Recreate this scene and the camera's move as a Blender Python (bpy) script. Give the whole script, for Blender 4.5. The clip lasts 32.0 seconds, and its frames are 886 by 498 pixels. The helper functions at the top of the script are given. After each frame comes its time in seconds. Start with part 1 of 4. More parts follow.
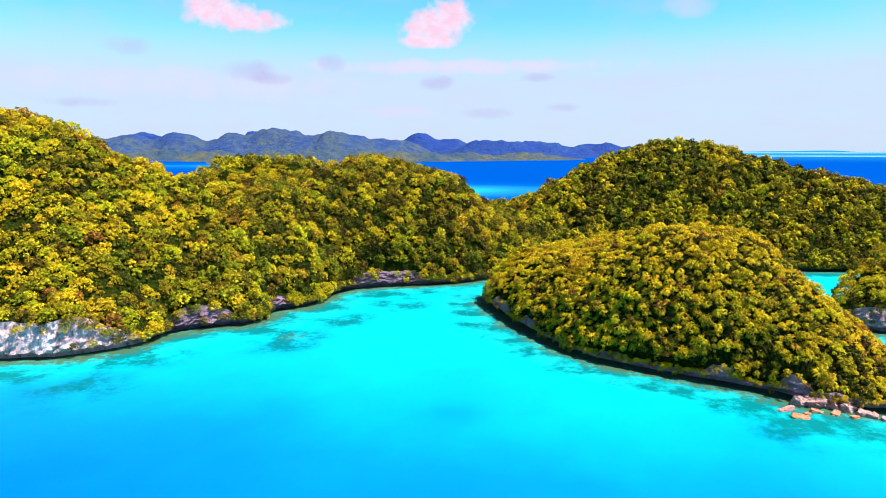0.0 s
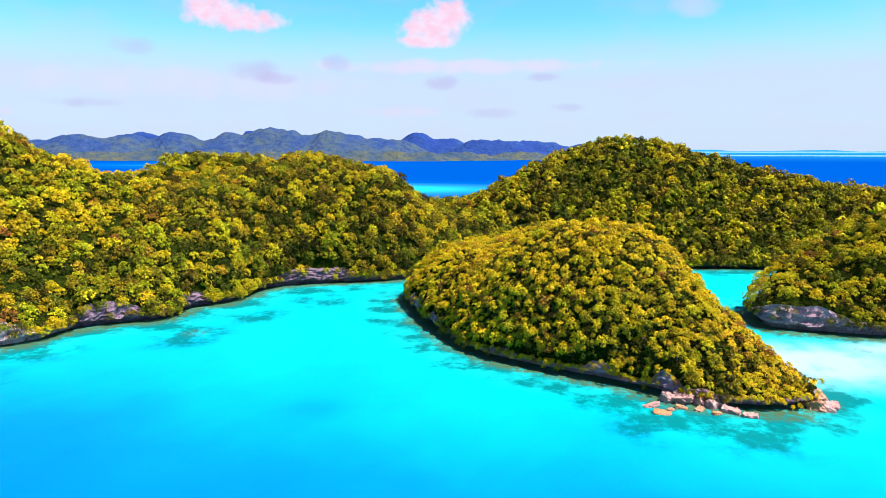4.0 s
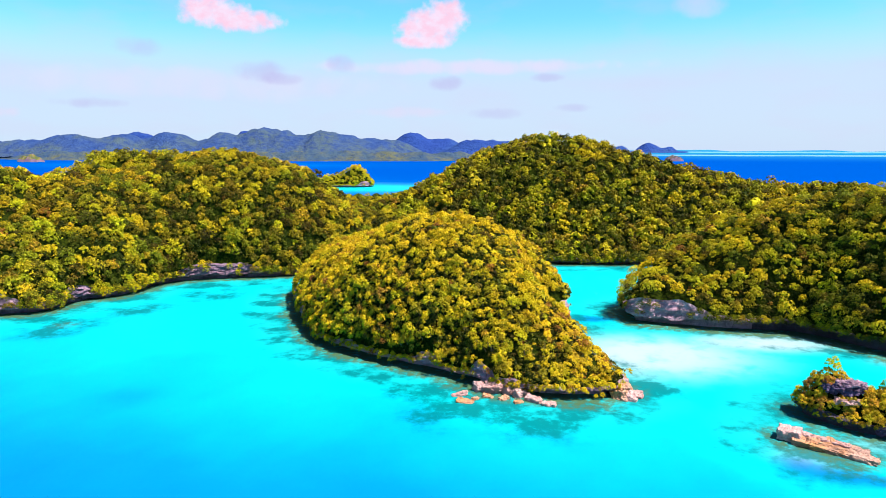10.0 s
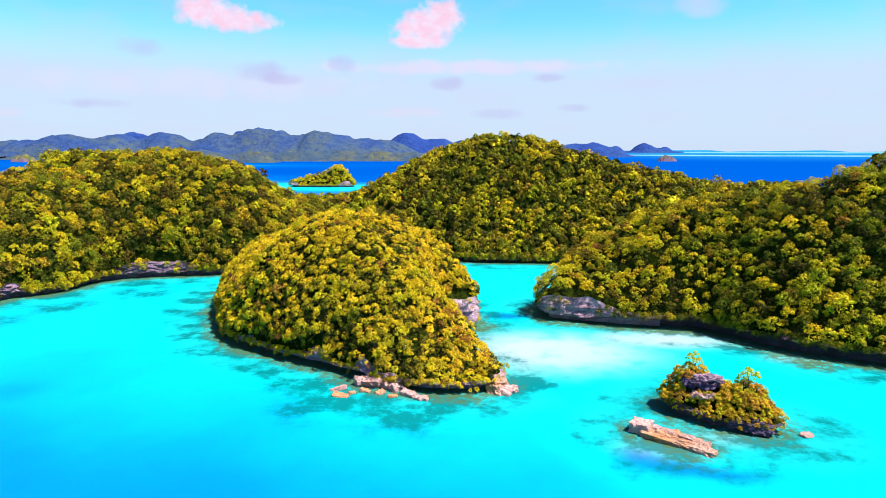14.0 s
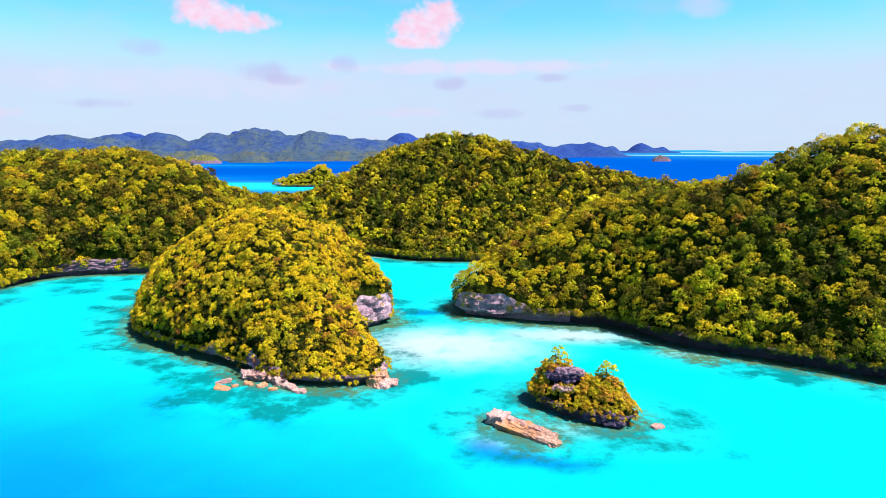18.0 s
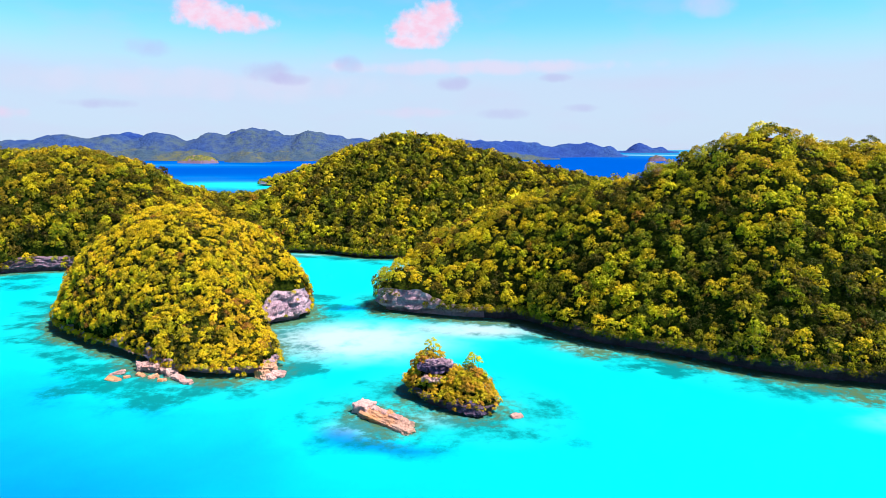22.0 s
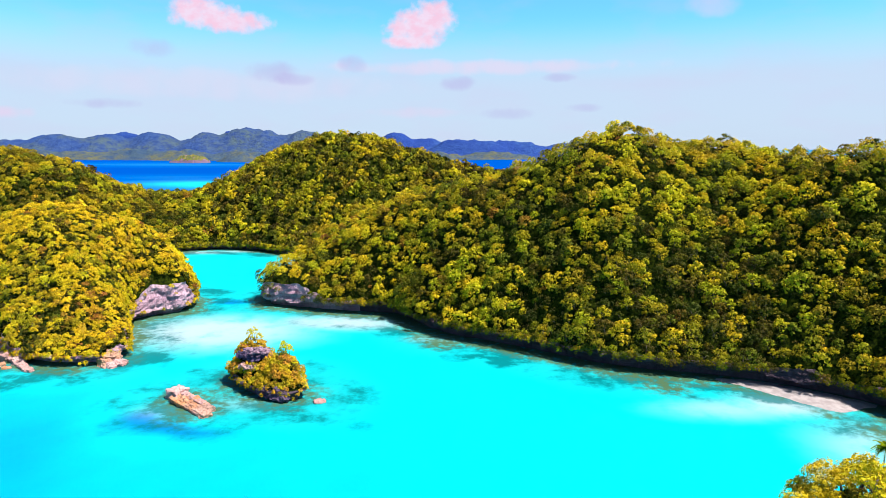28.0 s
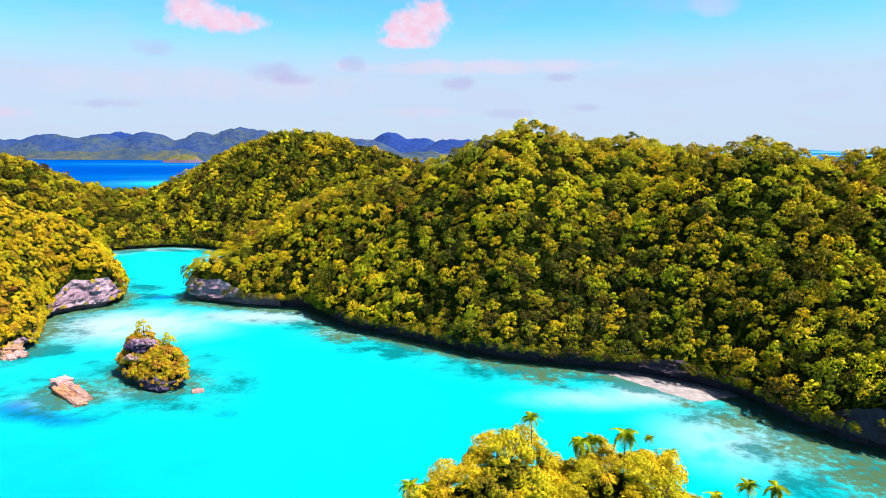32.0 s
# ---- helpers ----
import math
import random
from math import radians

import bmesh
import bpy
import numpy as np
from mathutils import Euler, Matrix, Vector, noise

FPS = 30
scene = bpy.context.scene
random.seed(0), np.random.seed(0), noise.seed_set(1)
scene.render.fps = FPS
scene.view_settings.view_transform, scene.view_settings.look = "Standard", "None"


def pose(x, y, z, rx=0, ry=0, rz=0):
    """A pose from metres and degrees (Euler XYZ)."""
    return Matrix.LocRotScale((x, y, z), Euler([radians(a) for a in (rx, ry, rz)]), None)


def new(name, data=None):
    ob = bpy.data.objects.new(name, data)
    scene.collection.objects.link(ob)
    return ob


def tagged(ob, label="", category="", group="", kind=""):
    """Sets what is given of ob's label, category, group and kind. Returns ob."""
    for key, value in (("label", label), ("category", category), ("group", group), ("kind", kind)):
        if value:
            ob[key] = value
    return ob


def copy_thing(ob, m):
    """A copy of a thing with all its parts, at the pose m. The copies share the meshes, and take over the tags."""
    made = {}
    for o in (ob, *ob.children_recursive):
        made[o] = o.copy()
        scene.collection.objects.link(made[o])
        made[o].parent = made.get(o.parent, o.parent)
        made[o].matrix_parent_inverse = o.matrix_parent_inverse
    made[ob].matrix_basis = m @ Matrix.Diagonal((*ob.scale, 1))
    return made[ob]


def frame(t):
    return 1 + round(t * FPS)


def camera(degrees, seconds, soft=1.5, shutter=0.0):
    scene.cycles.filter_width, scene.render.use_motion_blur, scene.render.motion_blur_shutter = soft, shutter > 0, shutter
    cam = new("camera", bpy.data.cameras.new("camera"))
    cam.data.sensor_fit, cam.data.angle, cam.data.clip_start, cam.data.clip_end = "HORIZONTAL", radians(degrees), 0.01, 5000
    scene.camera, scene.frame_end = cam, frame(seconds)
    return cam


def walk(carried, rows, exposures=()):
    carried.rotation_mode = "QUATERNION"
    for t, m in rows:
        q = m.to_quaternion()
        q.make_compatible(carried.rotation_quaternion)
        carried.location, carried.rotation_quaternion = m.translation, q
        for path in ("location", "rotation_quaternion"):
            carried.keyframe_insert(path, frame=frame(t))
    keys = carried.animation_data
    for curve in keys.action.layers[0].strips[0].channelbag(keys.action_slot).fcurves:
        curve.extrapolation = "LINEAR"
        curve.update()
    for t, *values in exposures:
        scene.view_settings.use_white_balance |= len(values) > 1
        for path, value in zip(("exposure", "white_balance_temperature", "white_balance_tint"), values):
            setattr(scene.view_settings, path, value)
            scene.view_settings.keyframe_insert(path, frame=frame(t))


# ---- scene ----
# ---- camera: a drone gliding sideways over the lagoon ----
cam = camera(68.57, 32.0, soft=0.55)
# seconds, x, y, z, pitch from straight down, yaw to the left
PATH = [
    (0, 0.01, -0.08, 74.72, 81.079, -0.018),
    (2, 20.46, 0.42, 73.98, 81.067, 0.173),
    (4, 40.29, 0.53, 73.07, 81.070, 0.372),
    (6, 59.45, 0.03, 72.19, 81.081, 0.543),
    (8, 77.97, -1.09, 71.47, 81.094, 0.669),
    (10, 96.09, -2.50, 70.95, 81.108, 0.754),
    (12, 114.05, -3.87, 70.61, 81.121, 0.806),
    (14, 132.00, -5.23, 70.41, 81.130, 0.853),
    (16, 150.01, -6.86, 70.22, 81.137, 0.932),
    (18, 168.13, -8.94, 69.97, 81.140, 1.070),
    (20, 186.26, -11.31, 69.68, 81.141, 1.243),
    (22, 204.30, -13.72, 69.44, 81.139, 1.416),
    (24, 222.23, -16.03, 69.25, 81.135, 1.563),
    (26, 240.22, -18.27, 69.08, 81.130, 1.674),
    (28, 258.39, -20.47, 68.84, 81.123, 1.741),
    (30, 276.47, -22.62, 68.49, 81.117, 1.771),
    (32, 293.90, -24.65, 67.96, 81.116, 1.783),
]
walk(cam, [(t, pose(x, y, z, rx, 0, rz)) for t, x, y, z, rx, rz in PATH], [(0, 1.30), (12, 1.29), (20, 1.25), (32, 1.20)])

# ---- world, sun, exposure ----
SUN_TO = Vector((0.58, -0.26, 1.12)).normalized()
world = bpy.data.worlds.new("sky")
scene.world = world
world.use_nodes = True


def build_sky():
    nt = world.node_tree
    nt.nodes.clear()
    n, l = nt.nodes.new, nt.links.new
    out, bg = n("ShaderNodeOutputWorld"), n("ShaderNodeBackground")
    sky = n("ShaderNodeTexSky")
    sky.sky_type, sky.sun_disc = "NISHITA", False
    sky.sun_elevation = math.asin(SUN_TO.z)
    sky.sun_rotation = math.atan2(SUN_TO.x, SUN_TO.y)
    sky.air_density, sky.dust_density, sky.ozone_density = 1.0, 0.6, 2.0
    co = n("ShaderNodeTexCoord")
    sep = n("ShaderNodeSeparateXYZ")
    l(co.outputs["Generated"], sep.inputs[0])

    def mathn(op, a, b=None, c=None):
        m = n("ShaderNodeMath")
        m.operation = op
        for i, v in enumerate((a, b, c)):
            if v is None:
                continue
            if isinstance(v, (int, float)):
                m.inputs[i].default_value = v
            else:
                l(v, m.inputs[i])
        return m.outputs[0]

    def mix(fac, a, b):
        m = n("ShaderNodeMix")
        m.data_type = "RGBA"
        for i, v in ((0, fac), (6, a), (7, b)):
            if isinstance(v, (int, float)):
                m.inputs[i].default_value = v
            elif isinstance(v, tuple):
                m.inputs[i].default_value = v
            else:
                l(v, m.inputs[i])
        return m.outputs[2]

    # thin high haze whitens the air towards the horizon
    el = sep.outputs[2]
    haze = n("ShaderNodeMapRange")
    haze.interpolation_type = "SMOOTHSTEP"
    haze.inputs[1].default_value, haze.inputs[2].default_value = 0.19, 0.085
    haze.inputs[3].default_value, haze.inputs[4].default_value = 0.0, 0.92
    l(el, haze.inputs[0])
    tint = n("ShaderNodeMix")
    tint.data_type, tint.blend_type = "RGBA", "MULTIPLY"
    tint.inputs[0].default_value = 1.0
    l(sky.outputs[0], tint.inputs[6])
    # bright thin cloud low down, clear deep blue overhead
    high = n("ShaderNodeMapRange")
    high.interpolation_type = "SMOOTHSTEP"
    high.inputs[1].default_value, high.inputs[2].default_value = 0.24, 0.60
    l(el, high.inputs[0])
    l(mix(high.outputs[0], (0.80, 1.85, 1.95, 1), (0.50, 0.72, 0.95, 1)), tint.inputs[7])
    col = mix(haze.outputs[0], tint.outputs[2], (5.95, 6.95, 8.95, 1))
    # flat layers of thin cloud
    mp = n("ShaderNodeMapping")
    mp.inputs["Scale"].default_value = (6.0, 6.0, 17.0)
    l(co.outputs["Generated"], mp.inputs[0])
    nz = n("ShaderNodeTexNoise")
    nz.inputs["Scale"].default_value, nz.inputs["Detail"].default_value = 1.6, 5
    l(mp.outputs[0], nz.inputs[0])
    ramp = n("ShaderNodeMapRange")
    ramp.inputs[1].default_value, ramp.inputs[2].default_value = 0.46, 0.70
    l(nz.outputs[0], ramp.inputs[0])
    col = mix(mathn("MULTIPLY", ramp.outputs[0], 0.16), col, (6.6, 5.6, 8.3, 1))
    # faint lavender tatters of cloud low over the sea, and a pale band above them
    nz2 = n("ShaderNodeTexNoise")
    nz2.inputs["Scale"].default_value, nz2.inputs["Detail"].default_value = 26, 7
    l(co.outputs["Generated"], nz2.inputs[0])
    ahead = mathn("GREATER_THAN", sep.outputs[1], 0.0)
    lavender, rosy, white = (4.9, 4.7, 7.9, 1), (8.2, 6.3, 8.4, 1), (7.5, 7.0, 8.9, 1)
    for x, z, wx, wz, a, tone in ((0.03, 0.117, 0.20, 0.010, 0.8, white), (-0.35, 0.088, 0.22, 0.020, 0.4, white), (-0.278, 0.108, 0.036, 0.014, 0.55, lavender), (-0.25, 0.098, 0.034, 0.008, 0.5, lavender),
                                  (-0.160, 0.122, 0.018, 0.012, 0.5, lavender), (-0.008, 0.0947, 0.026, 0.010, 0.6, lavender), (-0.476, 0.059, 0.034, 0.007, 0.55, lavender), (0.1385, 0.1015, 0.024, 0.006, 0.5, lavender),
                                  (-0.42, 0.134, 0.026, 0.012, 0.45, lavender), (0.18, 0.058, 0.026, 0.006, 0.45, lavender), (0.065, 0.050, 0.034, 0.008, 0.4, lavender), (-0.07, 0.052, 0.060, 0.008, 0.35, rosy),
                                  (0.335, 0.190, 0.030, 0.016, 0.4, rosy), (-0.572, 0.044, 0.022, 0.008, 0.7, rosy)):
        dx = mathn("DIVIDE", mathn("SUBTRACT", sep.outputs[0], x), wx)
        dz = mathn("DIVIDE", mathn("SUBTRACT", el, z), wz)
        r = mathn("ADD", mathn("MULTIPLY", dx, dx), mathn("MULTIPLY", dz, dz))
        r = mathn("ADD", r, mathn("MULTIPLY", mathn("SUBTRACT", nz2.outputs[0], 0.5), 3.4))
        m = n("ShaderNodeMapRange")
        m.interpolation_type = "SMOOTHSTEP"
        m.inputs[1].default_value, m.inputs[2].default_value = 1.7, -0.3
        l(r, m.inputs[0])
        col = mix(mathn("MULTIPLY", mathn("MULTIPLY", m.outputs[0], ahead), a), col, tone)
    l(col, bg.inputs[0])
    bg.inputs[1].default_value = 0.045
    l(bg.outputs[0], out.inputs[0])


build_sky()
sun = new("sun", bpy.data.lights.new("sun", "SUN"))
sun.data.energy, sun.data.angle, sun.data.color = 5.0, radians(0.6), (1.0, 0.93, 0.82)
sun.matrix_world = SUN_TO.to_track_quat("Z", "Y").to_matrix().to_4x4()


# ---- materials ----
class Nodes:
    """A small builder for one procedural material."""

    def __init__(self, name):
        self.mat = bpy.data.materials.new(name)
        self.mat.use_nodes = True
        self.nt = self.mat.node_tree
        self.bsdf = self.nt.nodes["Principled BSDF"]

    def put(self, node, key, v):
        if hasattr(v, "is_output"):
            self.nt.links.new(v, node.inputs[key])
        else:
            node.inputs[key].default_value = v

    def pos(self):
        return self.nt.nodes.new("ShaderNodeNewGeometry").outputs["Position"]

    def objpos(self):
        return self.nt.nodes.new("ShaderNodeTexCoord").outputs["Object"]

    def scaled(self, v, s):
        m = self.nt.nodes.new("ShaderNodeMapping")
        m.inputs["Scale"].default_value = s
        self.nt.links.new(v, m.inputs[0])
        return m.outputs[0]

    def noise(self, v, scale, detail=4, rough=0.55):
        m = self.nt.nodes.new("ShaderNodeTexNoise")
        m.inputs["Scale"].default_value, m.inputs["Detail"].default_value, m.inputs["Roughness"].default_value = scale, detail, rough
        self.nt.links.new(v, m.inputs[0])
        return m.outputs[0]

    def range(self, v, a, b, lo=0.0, hi=1.0):
        m = self.nt.nodes.new("ShaderNodeMapRange")
        m.interpolation_type = "SMOOTHSTEP"
        for i, x in enumerate((v, a, b, lo, hi)):
            self.put(m, i, x)
        return m.outputs[0]

    def mix(self, fac, a, b, how="MIX"):
        m = self.nt.nodes.new("ShaderNodeMix")
        m.data_type, m.blend_type = "RGBA", how
        for i, v in ((0, fac), (6, a), (7, b)):
            self.put(m, i, (*v, 1) if isinstance(v, tuple) and len(v) == 3 else v)
        return m.outputs[2]

    def math(self, op, a, b=0.0):
        m = self.nt.nodes.new("ShaderNodeMath")
        m.operation = op
        self.put(m, 0, a)
        self.put(m, 1, b)
        return m.outputs[0]

    def attr(self, name):
        m = self.nt.nodes.new("ShaderNodeAttribute")
        m.attribute_name = name
        return m.outputs["Fac"]

    def ramp(self, v, stops):
        m = self.nt.nodes.new("ShaderNodeValToRGB")
        e = m.color_ramp.elements
        while len(e) < len(stops):
            e.new(0.5)
        for el, (p, c) in zip(e, stops):
            el.position, el.color = p, (*c, 1)
        self.nt.links.new(v, m.inputs[0])
        return m.outputs[0]

    def bump(self, v, strength, distance):
        m = self.nt.nodes.new("ShaderNodeBump")
        m.inputs["Strength"].default_value, m.inputs["Distance"].default_value = strength, distance
        self.nt.links.new(v, m.inputs["Height"])
        self.nt.links.new(m.outputs[0], self.bsdf.inputs["Normal"])

    def done(self, color, rough=0.7, spec=0.3):
        self.put(self.bsdf, "Base Color", (*color, 1) if isinstance(color, tuple) else color)
        self.put(self.bsdf, "Roughness", rough)
        self.bsdf.inputs["Specular IOR Level"].default_value = spec
        return self.mat


GREENS = ((0.0, (0.009, 0.014, 0.003)), (0.22, (0.040, 0.053, 0.006)), (0.42, (0.140, 0.155, 0.008)), (0.62, (0.31, 0.31, 0.008)), (0.82, (0.50, 0.45, 0.010)), (1.0, (0.56, 0.46, 0.012)))
GOLDS = ((0.0, (0.016, 0.012, 0.003)), (0.22, (0.075, 0.050, 0.008)), (0.42, (0.235, 0.157, 0.008)), (0.62, (0.49, 0.330, 0.008)), (0.80, (0.66, 0.44, 0.010)), (0.90, (0.26, 0.105, 0.016)), (1.0, (0.19, 0.070, 0.018)))


RUSTS = ((0.0, (0.03, 0.014, 0.004)), (0.30, (0.13, 0.062, 0.008)), (0.55, (0.36, 0.195, 0.010)), (0.72, (0.56, 0.33, 0.012)), (0.85, (0.44, 0.20, 0.02)), (1.0, (0.24, 0.075, 0.020)))


def foliage(name, single=None, gold=(0.0, 1.0), old=GOLDS):
    """Leaves: a hue for each tree between fresh green and old gold, a small shift for each leaf."""
    k = Nodes(name)
    geo = k.nt.nodes.new("ShaderNodeNewGeometry")
    if single:
        r = k.nt.nodes.new("ShaderNodeObjectInfo").outputs["Random"]
        t = k.range(r, 0.0, 1.0, *single)
        warm = k.range(k.math("FRACT", k.math("MULTIPLY", r, 7.31)), 0.0, 1.0, *gold)
    else:
        t, warm = k.attr("tint"), k.attr("warm")
    leaf = k.math("MULTIPLY", k.math("SUBTRACT", geo.outputs["Random Per Island"], 0.5), 0.17)
    v = k.math("ADD", t, leaf)
    col = k.mix(warm, k.ramp(v, GREENS), k.ramp(v, old))
    mat = k.done(col, 0.6, 0.06)
    thin = k.nt.nodes.new("ShaderNodeBsdfTranslucent")
    k.nt.links.new(col, thin.inputs[0])
    both = k.nt.nodes.new("ShaderNodeMixShader")
    both.inputs[0].default_value = 0.12
    k.nt.links.new(k.bsdf.outputs[0], both.inputs[1])
    k.nt.links.new(thin.outputs[0], both.inputs[2])
    k.nt.links.new(both.outputs[0], k.nt.nodes["Material Output"].inputs[0])
    return mat


def rock(name, a, b, stain=0.6, strata=0.5):
    k = Nodes(name)
    p = k.pos()
    big = k.noise(p, 0.09, 5, 0.6)
    streak = k.noise(k.scaled(p, (0.7, 0.7, 0.2)), 0.8, 5, 0.65)
    fine = k.noise(p, 1.9, 6, 0.7)
    layer = k.noise(k.scaled(p, (0.12, 0.12, 0.85)), 1.0, 4, 0.6)
    col = k.mix(k.range(big, 0.35, 0.65), a, b)
    col = k.mix(k.range(layer, 0.48, 0.62, 0.0, strata), col, (0.10, 0.052, 0.09))
    col = k.mix(k.math("MULTIPLY", k.range(streak, 0.50, 0.68), stain), col, (0.05, 0.036, 0.05))
    col = k.mix(k.range(fine, 0.40, 0.75, 0.0, 0.35), col, (0.10, 0.085, 0.08))
    k.bump(k.math("ADD", k.math("MULTIPLY", layer, 0.3 + 2.4 * strata), k.math("ADD", fine, streak)), 1.0, 0.9)
    return k.done(col, 0.9, 0.2)


def plain(name, a, b, scale, rough=0.85, spec=0.2):
    k = Nodes(name)
    f = k.noise(k.pos(), scale, 5, 0.6)
    k.bump(f, 0.5, 0.2)
    return k.done(k.mix(k.range(f, 0.35, 0.65), a, b), rough, spec)


LEAF = foliage("leaves")
LEAF_ONE = foliage("leaves_of_single_trees", (0.42, 0.78), (0.2, 0.9))
LEAF_WOOD = foliage("leaves_of_hillside_trees", (0.16, 0.62), (0.0, 0.85))
LEAF_LIME = foliage("leaves_lime", (0.70, 0.92), (0.0, 0.4))
LEAF_GOLD = foliage("leaves_golden", (0.60, 0.84), (0.25, 0.85))
LEAF_RUST = foliage("leaves_of_islet_shrubs", (0.42, 0.95), (0.35, 1.0), RUSTS)
PALM = plain("palm_fronds", (0.06, 0.13, 0.004), (0.30, 0.32, 0.006), 0.9, 0.6, 0.04)
BARK = plain("bark", (0.05, 0.04, 0.03), (0.13, 0.105, 0.085), 1.2)
# near-black base colour paints the shade under and between the trees
SHADED_GROUND = plain("undergrowth_painted_shade", (0.004, 0.008, 0.002), (0.022, 0.030, 0.003), 1.1, 0.95, 0.0)
LIMESTONE = rock("limestone_cliff", (0.37, 0.22, 0.31), (0.54, 0.37, 0.47), 0.4, 0.3)
PALE_CLIFF = rock("pale_limestone_cliff", (0.66, 0.46, 0.54), (0.84, 0.66, 0.74), 0.7, 0.05)
# shade of the overhanging trees is painted into this cliff colour
SHADE_ROCK = rock("limestone_painted_shade", (0.17, 0.10, 0.17), (0.32, 0.20, 0.29), 0.5)
# dark base colour paints the shadow band along the undercut shores
DEEP_SHADE_ROCK = rock("limestone_deep_shade", (0.055, 0.040, 0.062), (0.12, 0.085, 0.125), 0.5)
# violet base colour paints the shade on the islet's rock faces
VIOLET_SHADE_ROCK = rock("rock_violet_shade", (0.085, 0.060, 0.150), (0.19, 0.115, 0.22), 0.35)
ORANGE_ROCK = rock("weathered_orange_rock", (0.62, 0.27, 0.10), (0.56, 0.33, 0.27), 0.15, 0.2)
PINK_ROCK = rock("pale_boulder_rock", (0.56, 0.29, 0.27), (0.64, 0.42, 0.42), 0.15, 0.15)
SAND = plain("white_sand", (0.22, 0.19, 0.20), (0.30, 0.27, 0.28), 0.4)


# ---- mesh helpers ----
def from_arrays(name, verts, faces, material, smooth=False, tint=None, warm=None):
    """A mesh from a vertex array and a face array with one count of corners."""
    me = bpy.data.meshes.new(name)
    nv, (nf, c) = len(verts), faces.shape
    me.vertices.add(nv)
    me.vertices.foreach_set("co", np.ascontiguousarray(verts, dtype=np.float32).ravel())
    me.loops.add(nf * c)
    me.loops.foreach_set("vertex_index", np.ascontiguousarray(faces, dtype=np.int32).ravel())
    me.polygons.add(nf)
    me.polygons.foreach_set("loop_start", np.arange(0, nf * c, c, dtype=np.int32))
    me.polygons.foreach_set("loop_total", np.full(nf, c, dtype=np.int32))
    me.polygons.foreach_set("use_smooth", np.full(nf, smooth))
    for key, values in (("tint", tint), ("warm", warm)):
        if values is not None:
            a = me.attributes.new(key, "FLOAT", "POINT")
            a.data.foreach_set("value", np.ascontiguousarray(values, dtype=np.float32))
    me.materials.append(material)
    me.update(calc_edges=True)
    return me


def part(name, mesh, parent, label=""):
    ob = new(name, mesh)
    ob.parent = parent
    return tagged(ob, label) if label else ob


def fbm(x, y, scale, seed=0):
    """Cheap smooth noise on arrays, about -1 to 1."""
    out, amp = 0, 1.0
    r = np.random.default_rng(seed)
    for o in range(4):
        for _ in range(3):
            a, ph = r.uniform(0, 2 * np.pi), r.uniform(0, 6.28)
            k = 2 * np.pi / scale * (1.9 ** o) * r.uniform(0.7, 1.3)
            out = out + amp * np.sin(k * (x * np.cos(a) + y * np.sin(a)) + ph) / 3
        amp *= 0.55
    return out


# ---- the lie of the land ----
def closed(points, step):
    """A smooth closed line through the points, with a vertex every step metres."""
    p = np.array(points, float)
    n, out = len(p), []
    for i in range(n):
        a, b, c, d = p[i - 1], p[i], p[(i + 1) % n], p[(i + 2) % n]
        m = max(2, int(np.linalg.norm(c - b) / step))
        for t in np.arange(m) / m:
            out.append(0.5 * (2 * b + (c - a) * t + (2 * a - 5 * b + 4 * c - d) * t * t + (3 * b - a - 3 * c + d) * t ** 3))
    return np.array(out)


def inside_distance(line, x, y):
    """Metres inside (positive) or outside (negative) a closed line."""
    sh = np.shape(x)
    q = np.stack([np.ravel(x), np.ravel(y)], 1)
    best = np.full(len(q), 1e9)
    odd = np.zeros(len(q), bool)
    for a, b in zip(line, np.roll(line, -1, 0)):
        e = b - a
        t = np.clip(((q - a) @ e) / max(e @ e, 1e-9), 0, 1)
        best = np.minimum(best, ((q - a - t[:, None] * e) ** 2).sum(1))
        if a[1] != b[1]:
            cut = (a[1] > q[:, 1]) != (b[1] > q[:, 1])
            odd ^= cut & (q[:, 0] < (b[0] - a[0]) * (q[:, 1] - a[1]) / (b[1] - a[1]) + a[0])
    return (np.sqrt(best) * np.where(odd, 1, -1)).reshape(sh)


